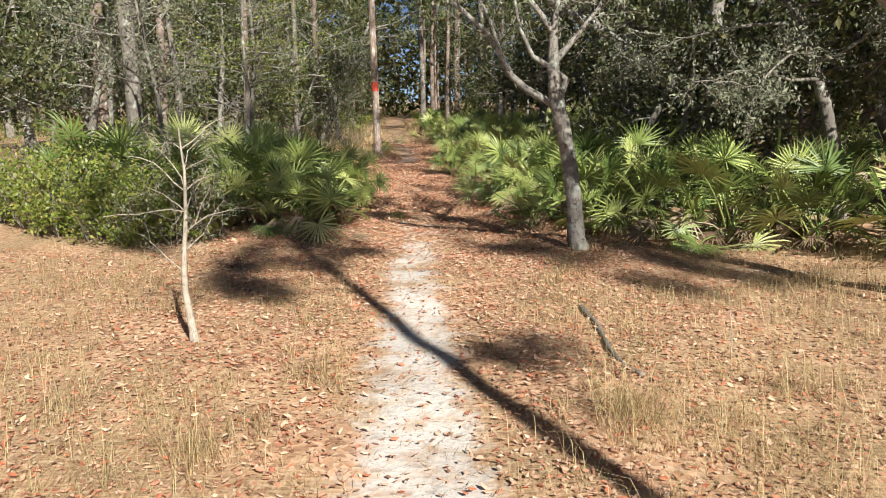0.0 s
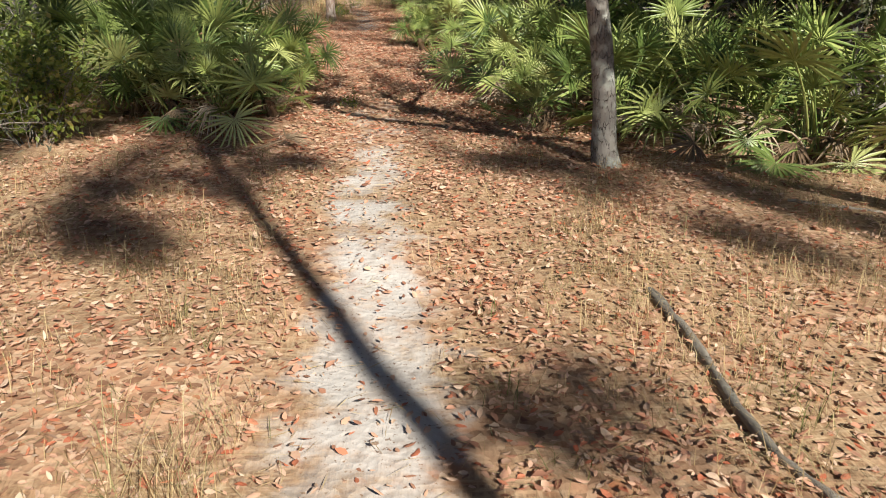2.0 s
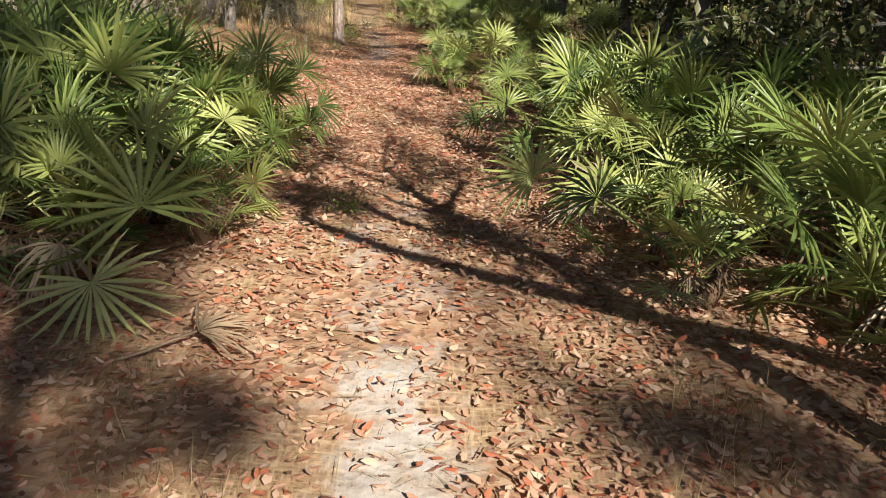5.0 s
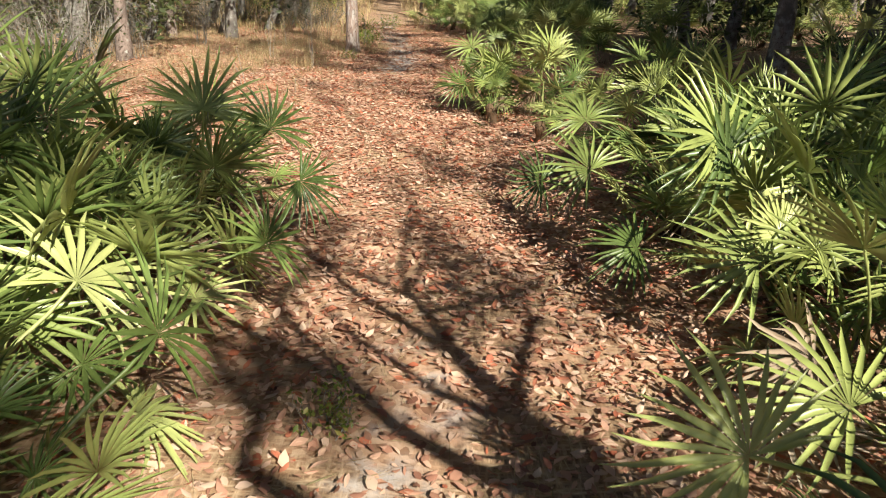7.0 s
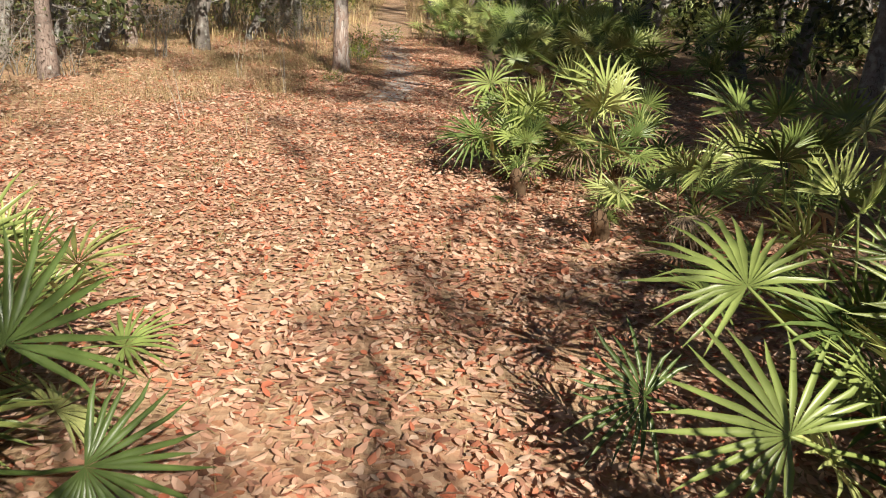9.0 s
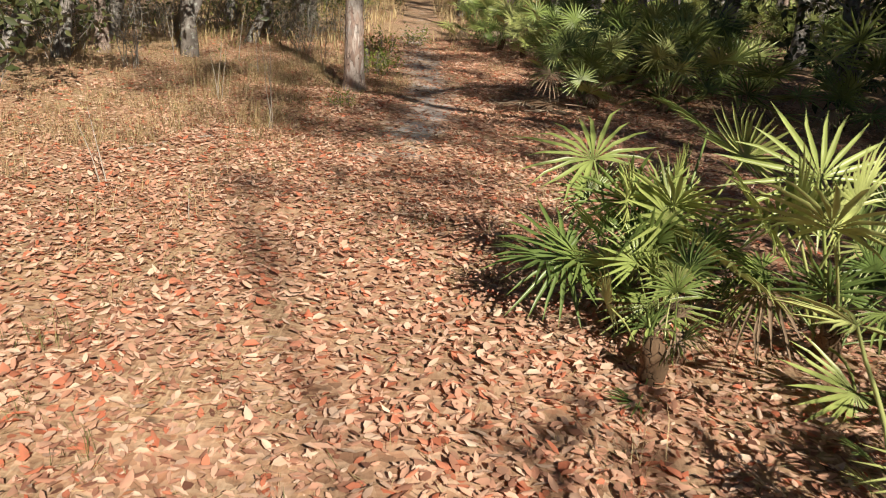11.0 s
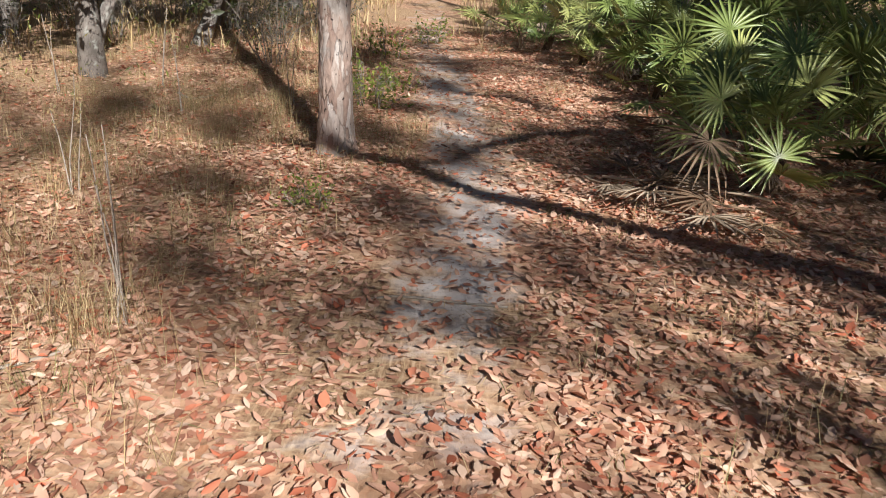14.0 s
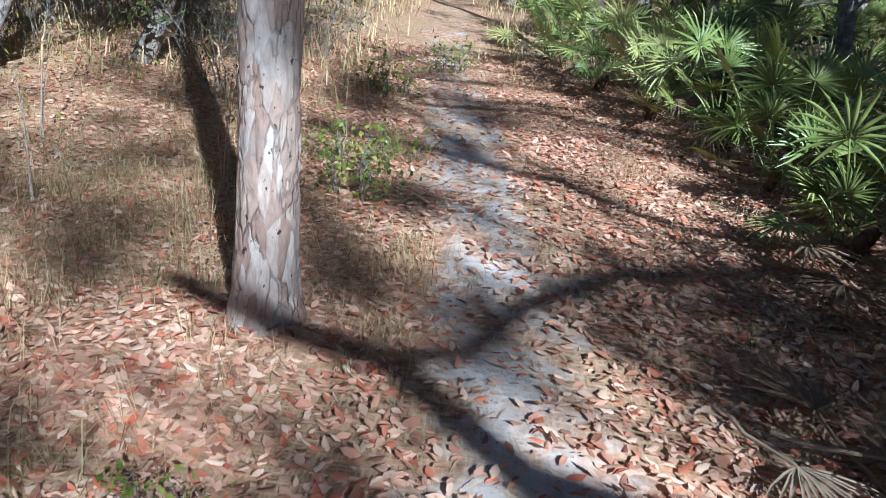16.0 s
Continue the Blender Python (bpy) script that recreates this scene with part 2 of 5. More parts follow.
# ---------------------------------------------------------------- mesh helpers
def mesh_of(name, verts, faces, material):
    """verts: (n, 3) array; faces: list of index arrays, each (k, 3) or (k, 4)."""
    me = bpy.data.meshes.new(name)
    verts = np.asarray(verts, dtype=np.float32)
    loops = np.concatenate([f.ravel() for f in faces]).astype(np.int32)
    sizes = np.concatenate([np.full(len(f), f.shape[1]) for f in faces]).astype(np.int32)
    me.vertices.add(len(verts))
    me.vertices.foreach_set("co", verts.ravel())
    me.loops.add(len(loops))
    me.loops.foreach_set("vertex_index", loops)
    me.polygons.add(len(sizes))
    starts = np.concatenate([[0], np.cumsum(sizes)[:-1]]).astype(np.int32)
    me.polygons.foreach_set("loop_start", starts)
    me.update(calc_edges=True)
    me.validate()
    me.materials.append(material)
    return me


def soft_shade(me):
    me.polygons.foreach_set("use_smooth", np.ones(len(me.polygons), dtype=bool))
    return me


def part(name, me, parent, label=""):
    ob = new(name, me)
    ob.parent = parent
    if label:
        tagged(ob, label)
    return ob


def basis(yaw, pitch, roll):
    """Rotation matrices (n, 3, 3): roll about y, then pitch about x, then yaw about z."""
    cy, sy, cp, sp, cr, sr = np.cos(yaw), np.sin(yaw), np.cos(pitch), np.sin(pitch), np.cos(roll), np.sin(roll)
    z, o = np.zeros_like(yaw), np.ones_like(yaw)
    Z = np.stack([cy, -sy, z, sy, cy, z, z, z, o], -1).reshape(-1, 3, 3)
    X = np.stack([o, z, z, z, cp, -sp, z, sp, cp], -1).reshape(-1, 3, 3)
    Y = np.stack([cr, z, sr, z, o, z, -sr, z, cr], -1).reshape(-1, 3, 3)
    return Z @ X @ Y


def leaves(pos, length, width, yaw, pitch, roll, fold=0.15, curl=0.1, simple=False):
    """Folded pointed leaves, six vertices and two quads each; simple: four vertices and two triangles."""
    n = len(pos)
    if simple:
        v = np.zeros((n, 4, 3))
        v[:, 1, 0], v[:, 3, 0] = -0.5 * width, 0.5 * width
        v[:, 1, 1] = v[:, 3, 1] = 0.45 * length
        v[:, 2, 1] = length
        v[:, 1, 2] = v[:, 3, 2] = 0.15 * width
        v = np.einsum("nij,nkj->nki", basis(yaw, pitch, roll), v) + pos[:, None, :]
        b = np.arange(n)[:, None] * 4
        return v.reshape(-1, 3), [np.concatenate([b + [0, 2, 1], b + [0, 3, 2]])]
    L, W = length[:, None], width[:, None]
    s = np.array([[0, 0], [-0.42, 0.3], [-0.36, 0.68], [0, 1.0], [0.36, 0.68], [0.42, 0.3]])
    v = np.zeros((n, 6, 3))
    v[:, :, 0] = s[:, 0] * W
    v[:, :, 1] = s[:, 1] * L
    f = np.broadcast_to(np.asarray(fold).reshape(-1, 1), (n, 1)) if np.ndim(fold) else np.full((n, 1), fold)
    v[:, :, 2] = np.abs(s[:, 0]) * W * f * 2
    v[:, 3, 2] += curl * length if np.ndim(curl) == 0 else curl * length
    R = basis(yaw, pitch, roll)
    v = np.einsum("nij,nkj->nki", R, v) + pos[:, None, :]
    b = np.arange(n)[:, None] * 6
    return v.reshape(-1, 3), [np.concatenate([b + [0, 3, 2, 1], b + [0, 5, 4, 3]])]


def blades(pos, height, width, yaw, lean):
    """Grass blades, five vertices each, bending over to their heading."""
    n = len(pos)
    c, s = np.cos(yaw), np.sin(yaw)
    side = np.stack([-s, c, np.zeros(n)], -1) * width[:, None] * 0.5
    out = np.stack([c, s, np.zeros(n)], -1)
    up = np.array([0, 0, 1.0])
    mid = pos + up * (height * 0.6)[:, None] + out * (height * lean * 0.3)[:, None]
    tip = pos + up * (height * (1 - 0.35 * lean))[:, None] + out * (height * lean)[:, None]
    v = np.stack([pos - side, pos + side, mid + side * 0.8, mid - side * 0.8, tip], 1)
    b = np.arange(n)[:, None] * 5
    return v.reshape(-1, 3), [b + [0, 1, 2, 3], b + [3, 2, 4]]


def join(pieces):
    vs, quads, tris, k = [], [], [], 0
    for v, fs in pieces:
        vs.append(v)
        for f in fs:
            (quads if f.shape[1] == 4 else tris).append(f + k)
        k += len(v)
    return np.concatenate(vs), [np.concatenate(q) for q in (quads, tris) if q]


def tube(points, radii, sides=8, rough=0.0, rng=None):
    """A tapered limb along points, closed at the tip; rough: uneven radius."""
    P = np.asarray(points, float)
    d = np.gradient(P, axis=0)
    d /= np.linalg.norm(d, axis=1)[:, None] + 1e-9
    ref = np.array([1.0, 0, 0]) if abs(d[0][0]) < 0.8 else np.array([0, 1.0, 0])
    u = np.cross(d, ref)
    u /= np.linalg.norm(u, axis=1)[:, None] + 1e-9
    w = np.cross(d, u)
    a = np.linspace(0, 2 * np.pi, sides, endpoint=False)
    r = np.asarray(radii, float)[:, None]
    if rough and rng is not None:
        r = r * (1 + rough * rng.uniform(-1, 1, (len(P), sides)))
    v = P[:, None] + r[..., None] * (np.cos(a)[:, None] * u[:, None] + np.sin(a)[:, None] * w[:, None])
    i, j = np.meshgrid(np.arange(len(P) - 1), np.arange(sides), indexing="ij")
    i, j = i.ravel(), j.ravel()
    k = (j + 1) % sides
    quads = np.stack([i * sides + j, i * sides + k, (i + 1) * sides + k, (i + 1) * sides + j], -1)
    n = len(P) * sides
    v = np.concatenate([v.reshape(-1, 3), P[-1:] + d[-1:] * radii[-1]])
    jj = np.arange(sides)
    tris = np.stack([(len(P) - 1) * sides + jj, (len(P) - 1) * sides + (jj + 1) % sides, np.full(sides, n)], -1)
    return v, [quads, tris]


# ---------------------------------------------------------------- the lie of the land
LINE_Y = [-6, 3.4, 6.4, 8.5, 10.3, 12.5, 14.7, 20, 23.5, 25, 28, 32, 38, 55, 75]
LINE_X = [0.0, -0.15, -0.23, -0.36, -0.32, -0.45, -0.6, -1.3, -1.15, -1.05, -1.3, -1.75, -2.2, -3.3, -4.4]


def middle(y):
    """Where the trodden path runs."""
    return np.interp(y, LINE_Y, LINE_X)


def bumps(x, y):
    x, y = np.asarray(x, float), np.asarray(y, float)
    z = 0.018 * np.sin(1.9 * x + 0.7 * y) * np.sin(1.3 * y - 0.6 * x) + 0.012 * np.sin(4.1 * x - 2.3 * y + 1) + 0.008 * np.sin(7.3 * y + 3.1 * x)
    d = np.abs(x - middle(y))
    z = z + 0.05 * (1 - np.exp(-(d / 1.2) ** 2)) * (0.6 + 0.4 * np.sin(0.8 * y + x))
    return z - 0.02


def worn(x, y):
    """How sandy the ground is."""
    d = np.abs(x - middle(y))
    half = np.interp(y, [-5, 3, 6, 9, 10, 14, 22, 26, 34, 50], [0.45, 0.32, 0.28, 0.24, 0.36, 0.34, 0.3, 0.36, 0.4, 0.6])
    much = np.interp(y, [0, 8.5, 9.5, 12, 14, 21, 23.5, 30, 34, 45, 60], [1.0, 0.8, 0.6, 0.42, 0.16, 0.14, 0.66, 0.66, 0.45, 0.3, 0.3])
    return much * np.clip(1.35 - d / half * 0.75, 0, 1)


def spread(lo, hi, fine_lo, fine_hi, step, grow=1.35):
    mid = list(np.arange(fine_lo, fine_hi + step / 2, step))
    s, v = step, fine_hi
    while v < hi:
        s *= grow
        v += s
        mid.append(v)
    s, v = step, fine_lo
    while v > lo:
        s *= grow
        v -= s
        mid.insert(0, v)
    return np.array(mid)


def build_ground():
    xs, ys = spread(-400, 400, -5, 4.5, 0.085), spread(-300, 600, 1, 34, 0.085)
    X, Y = np.meshgrid(xs, ys)
    Z = bumps(X, Y)
    v = np.stack([X, Y, Z], -1).reshape(-1, 3)
    i, j = np.meshgrid(np.arange(len(ys) - 1), np.arange(len(xs) - 1), indexing="ij")
    k = (i * len(xs) + j).ravel()
    me = mesh_of("ground", v, [np.stack([k, k + 1, k + len(xs) + 1, k + len(xs)], -1)], FLOOR)
    me.attributes.new("sand", "FLOAT", "POINT").data.foreach_set("value", worn(X, Y).ravel().astype(np.float32))
    soft_shade(me)
    tagged(new("ground", me), "sandy forest floor under dry leaves and pine straw", "ground", kind="structure")


build_ground()
RNG = np.random.default_rng(7)


# ---------------------------------------------------------------- trees
def wander(rng, start, way, length, steps, sway, lift=0.0):
    """A crooked line of points from start along way."""
    p, d, out = np.array(start, float), np.array(way, float), []
    d /= np.linalg.norm(d)
    out.append(p.copy())
    for _ in range(steps):
        d = d + rng.normal(0, sway, 3) + np.array([0, 0, lift])
        d /= np.linalg.norm(d)
        p = p + d * length / steps
        out.append(p.copy())
    return np.array(out)


def leaf_sprays(rng, ends, per, size, radius, slim=0.42, simple=True):
    """Loose sprays of small leaves about the ends of twigs."""
    c = np.repeat(np.asarray(ends), per, axis=0)
    n = len(c)
    off = rng.normal(0, 1, (n, 3))
    off *= (radius * rng.uniform(0.15, 1, n) / np.linalg.norm(off, axis=1))[:, None]
    L = size * rng.uniform(0.6, 1.3, n)
    return leaves(c + off, L, L * slim, rng.uniform(0, 6.28, n), rng.normal(0, 0.7, n), rng.normal(0, 0.8, n), simple=simple)


def tree(kind, rng, lines, twig_len, twigs, barkmat, leafmat, per, leaf, radius, label, category, group="", hang=0.0, twig_r=0.006, slim=0.42, far=False, forks=2, sparse=()):
    """lines: (points, radii) of the trunk first, then each limb; twigs spring from the limbs and carry leaves."""
    root = new(kind)
    trunk_pts = np.asarray(lines[0][0])
    tagged(root, label, category, group)
    pieces, ends = [], []
    for n, (pts, rad) in enumerate(lines):
        pts = np.asarray(pts, float)
        sides = 14 if n == 0 else 7
        if far and n:
            pieces.append(tube(pts, rad, 4))
            ends += list(pts[1:])
            continue
        me = soft_shade(mesh_of("trunk" if n == 0 else "limb", *tube(pts, rad, sides, 0.07, rng), barkmat))
        part("trunk" if n == 0 else "limb", me, root)
        first = 0.55 if n == 0 else 0.3
        for _ in range(2 if n in sparse else twigs):
            f = rng.uniform(first, 1.0) * (len(pts) - 1)
            i = min(int(f), len(pts) - 2)
            s = pts[i] + (pts[i + 1] - pts[i]) * (f - i)
            way = rng.normal(0, 1, 3) + (pts[i + 1] - pts[i]) / np.linalg.norm(pts[i + 1] - pts[i]) * 0.8
            way[2] = way[2] * 0.6 - hang
            t = wander(rng, s, way, twig_len * rng.uniform(0.5, 1.2), 4, 0.28)
            pieces.append(tube(t, np.linspace(twig_r, twig_r * 0.35, 5), 3))
            ends += [t[-1], t[-2], t[2]]
            for _ in range(forks):
                u = wander(rng, t[2], rng.normal(0, 1, 3) + (t[-1] - t[2]), twig_len * 0.45, 3, 0.3)
                pieces.append(tube(u, np.linspace(twig_r * 0.6, twig_r * 0.25, 4), 3))
                ends += [u[-1], u[-2]]
    if pieces:
        tagged(part("branching", mesh_of("branching", *join(pieces), TWIG), root), kind="stuff")
    if per and ends:
        tagged(part("crown", mesh_of("crown", *leaf_sprays(rng, ends, per, leaf, radius, slim), leafmat), root), kind="stuff")
    return root


def pine_lines(rng, height, r, lean=(0, 0), first=0.6, limbs=16, reach=1.8):
    z = np.linspace(0, height, 14)
    flare = 1 + 0.45 * np.exp(-z / 0.25)
    wob = np.stack([lean[0] * z + 0.04 * np.sin(z * 0.8 + rng.uniform(0, 6)), lean[1] * z + 0.04 * np.sin(z * 0.7 + rng.uniform(0, 6)), z - 0.06], -1)
    lines = [(wob, r * flare * (1 - 0.75 * z / height))]
    for _ in range(limbs):
        f = rng.uniform(first, 0.98)
        s = np.array([np.interp(f * height, z, wob[:, k]) for k in range(3)])
        a = rng.uniform(0, 6.28)
        ln = reach * (0.42 + 0.7 * math.sin(math.pi * (0.08 + 0.8 * (f - first) / (1 - first)))) * rng.uniform(0.6, 1.2)
        lines.append((wander(rng, s, (math.cos(a), math.sin(a), 0.25), ln, 5, 0.12, 0.03), np.linspace(0.03, 0.01, 6)))
    return lines


def oak_lines(rng, pts, r0, r1, limbs, reach, low=0.35, rise=0.35):
    pts = np.asarray(pts, float)
    lines = [(pts, np.linspace(r0, r1, len(pts)) * (1 + 0.35 * np.exp(-np.arange(len(pts)) * 1.6)))]
    for _ in range(limbs):
        f = rng.uniform(low, 0.98) * (len(pts) - 1)
        i = min(int(f), len(pts) - 2)
        s = pts[i] + (pts[i + 1] - pts[i]) * (f - i)
        a = rng.uniform(0, 6.28)
        ln = reach * rng.uniform(0.6, 1.2)
        lines.append((wander(rng, s, (math.cos(a), math.sin(a), rise * rng.uniform(-0.3, 2)), ln, 7, 0.2, 0.02), np.linspace(r1 * 0.6, 0.012, 8)))
    return lines


def place(x, y, turn=0.0, size=1.0, sink=0.0):
    return pose(x, y, float(bumps(x, y)) - sink, 0, 0, turn) @ Matrix.Scale(size, 4)


# the pine beside the path, with a red blaze
def blazed_pine():
    rng = np.random.default_rng(3)
    root = new("pine_tree")
    tagged(root, "scaly-barked pine with a red paint blaze beside the path", "tree", "pines")
    rings, sides, H = 260, 72, 4.2
    z = np.concatenate([np.linspace(0, 2.6, rings - 40), np.linspace(2.65, H, 40)])
    a = np.linspace(0, 2 * np.pi, sides, endpoint=False)
    r = 0.108 * (1 + 0.5 * np.exp(-z / 0.16) + 0.1 * np.exp(-z / 0.6)) * (1 - 0.035 * z)
    v = np.zeros((rings, sides, 3))
    for i in range(rings):
        for j in range(sides):
            c, s = math.cos(a[j]), math.sin(a[j])
            q = Vector((c * 2.6 + 0.5 * noise.noise(Vector((c, s, z[i] * 3))), s * 2.6, z[i] * 5.6 + 0.9 * noise.noise(Vector((c * 2, s * 2, z[i] * 2)))))
            d, _ = noise.voronoi(q)
            gap = min(1.0, (d[1] - d[0]) / 0.22)
            lift = 0.009 * gap + 0.004 * noise.noise(q * 0.8) + 0.003 * noise.noise(q * 4)
            rr = r[i] + lift
            v[i, j] = (c * rr - 0.018 * z[i], s * rr, z[i] - 0.06)
    i, j = np.meshgrid(np.arange(rings - 1), np.arange(sides), indexing="ij")
    i, j = i.ravel(), j.ravel()
    k = (j + 1) % sides
    me = mesh_of("trunk", v.reshape(-1, 3), [np.stack([i * sides + j, i * sides + k, (i + 1) * sides + k, (i + 1) * sides + j], -1)], SCALY)
    part("trunk", soft_shade(me), root)
    top = np.array([-0.018 * H, 0, H - 0.12])
    up = wander(rng, top, (-0.02, 0, 1), 9.5, 10, 0.01)
    part("upper_trunk", soft_shade(mesh_of("upper_trunk", *tube(up, np.linspace(0.098, 0.03, 11), 16, 0.05, rng), SCALY)), root)
    ends = []
    for _ in range(16):
        s = up[int(rng.uniform(5, 10))]
        b = rng.uniform(0, 6.28)
        ln = wander(rng, s, (math.cos(b), math.sin(b), 0.2), rng.uniform(0.8, 1.8), 5, 0.15)
        part("limb", mesh_of("limb", *tube(ln, np.linspace(0.025, 0.008, 6), 6), SCALY), root)
        ends += list(ln[2:])
    tagged(part("crown", mesh_of("crown", *leaf_sprays(rng, ends, 45, 0.2, 0.35, 0.06), NEEDLE), root), kind="stuff")
    # the blaze: a thin coat of paint round the side that faces the walker
    az = np.linspace(math.radians(215), math.radians(325), 14)
    zz = np.linspace(2.02, 2.3, 6)
    rr = np.interp(zz, z, r) + 0.0165
    bv = np.stack([np.cos(az)[None] * rr[:, None] - 0.018 * zz[:, None], np.sin(az)[None] * rr[:, None], np.broadcast_to(zz[:, None], (6, 14))], -1)
    i, j = np.meshgrid(np.arange(5), np.arange(13), indexing="ij")
    n = (i * 14 + j).ravel()
    part("blaze", soft_shade(mesh_of("blaze", bv.reshape(-1, 3), [np.stack([n, n + 1, n + 15, n + 14], -1)], RED)), root, "faded red paint mark")
    root.matrix_world = place(-2.1, 25.95)


def pines():
    # the first stands by the start of the walk and throws the long shadow over the sand; the rest are added out of view
    # for shade
    for seed, x, y, h, r, first, limbs, reach, per in ((11, 3.12, -2.0, 13.4, 0.1, 0.57, 40, 2.5, 26), (12, 8.1, 0.3, 20.0, 0.045, 0.8, 9, 2.0, 9), (14, 6.2, 7.6, 20.0, 0.055, 0.68, 26, 2.8, 22), (16, 5.7, 2.0, 18.5, 0.042, 0.86, 11, 2.4, 14), (15, 9.4, -8.4, 12.8, 0.06, 0.88, 16, 1.6, 16)):
        rng = np.random.default_rng(seed)
        lines = pine_lines(rng, h, r, (0.0, 0), first, limbs, reach)
        if seed == 11:
            for z, way, ln in ((5.1, (1, 0.4, 0.1), 0.6), (6.6, (-1, 0.2, 0.05), 0.9), (6.9, (-1, -0.1, 0.15), 1.3), (7.3, (-1, 0.3, 0.0), 1.2)):
                lines.append((wander(rng, (0, 0, z), way, ln, 5, 0.1), np.linspace(0.018, 0.006, 6)))
        t = tree("pine_tree", rng, lines, 0.42, 3, DARKPINE, NEEDLE, per, 0.22, 0.24, "tall slender pine out of view, placed to cast shade", "tree", "pines", slim=0.09)
        t.matrix_world = place(x, y)
    models = []
    for k in range(3):
        rng = np.random.default_rng(20 + k)
        models.append(tree("pine_tree", rng, pine_lines(rng, 15 + 2 * k, 0.14, (rng.uniform(-.015, .015), 0), 0.55, 16, 2.2), 0.6, 3, DARKPINE if k else GREYBARK, NEEDLE, 12, 0.26, 0.4,
                           "tall straight pine with bare lower trunk in the woods", "tree", "pines", slim=0.1))
    # the last three, right of the path, are added for the shade of their crowns
    near = [(-5.65, 15.0, 0, 1.1), (-7.8, 19.0, 1, 1.1), (-7.6, 22.5, 2, .9), (-5.05, 28.5, 0, 0.75), (-5.5, 23.2, 1, .7), (-6.3, 28.2, 2, .6), (-9.5, 29, 1, .8), (-5.0, 33, 2, 0.8),
            (5.2, 14.2, 1, 0.72), (7.6, 17.5, 1, .7), (8.5, 13.2, 0, .8)]
    rng = np.random.default_rng(5)
    for x, y, k, s in near:
        copy_thing(models[k], place(x, y, rng.uniform(0, 360), s))
    for k, m in enumerate(models):
        m.matrix_world = place((-18, 14, -12)[k], (38, 36, 33)[k])
    far = []
    for k in range(4):
        rng2 = np.random.default_rng(25 + k)
        far.append(tree("pine_tree", rng2, pine_lines(rng2, 16 + 1.5 * k, 0.11 + 0.02 * k, (rng2.uniform(-.02, .02), 0), 0.42, 14, 2.4), 0.6, 0, GREYBARK if k % 2 else DARKPINE, NEEDLE, 8, 0.62, 0.65,
                        "tall thin pine in the far woods", "tree", "far pines", slim=0.16, far=True))
    # pines added mostly out of view to block sky light and shade the woods
    ring = [(9.6, 12.0), (10.6, 9.0), (11, 1), (12, 4), (12.5, 7), (10.8, 5.5), (12, 10.5), (11, 13.5), (13.5, 16), (16, 12), (10, 19.5), (14, 21), (18, 18), (9, 25), (13, 27), (7.8, 21.5), (14, 4), (17, 7), (13.5, 0), (20, 2), (22, 12)]
    ring += [(-6.2, 3), (-8, 7), (-10, 11), (-9, 0), (-12, 5), (-14, 12), (-7, -5), (-11, -9), (-5, -13), (-16, -3), (-18, 8), (-4, -26), (3, -28), (9, -27), (15, -25), (-12, -24), (21, -20), (-20, -16), (26, -9), (0, -36), (10, -38), (-10, -35), (20, -33)]
    rng3 = np.random.default_rng(29)
    stand = tree("pine_tree", rng3, pine_lines(rng3, 16, 0.13, (0.01, 0), 0.58, 22, 2.1), 0.6, 0, DARKPINE, NEEDLE, 9, 0.5, 0.6, "tall bare-trunked pine added around the clearing to block sky and cast shade", "tree", "pines", slim=0.16, far=True)
    for x, y in ring:
        copy_thing(stand, place(x, y, rng3.uniform(0, 360), rng3.uniform(0.85, 1.1)))
    stand.matrix_world = place(16, 24)
    spots = [(-6.6, 36, 1, 0.7), (2.6, 36, 0, .8), (-1.2, 46, 1, 1.2), (0.8, 52, 2, 1.2), (3.1, 44, 0, 0.9), (-7.6, 47, 0, 1.0), (9, 37, 1, 1)]
    while len(spots) < 155:
        y = 36 + 90 * rng.uniform(0, 1) ** 0.8
        x = rng.uniform(-0.6, 0.6) * y
        if abs(x - float(middle(min(y, 75)))) > 1.9:
            spots.append((x, y, int(rng.integers(4)), rng.uniform(0.6, 1.25)))
    for x, y, k, s in spots:
        copy_thing(far[k], place(x, y, rng.uniform(0, 360), s))
    for k, m in enumerate(far):
        m.matrix_world = place((-22, 19, -30, 33)[k], (52, 50, 62, 66)[k])


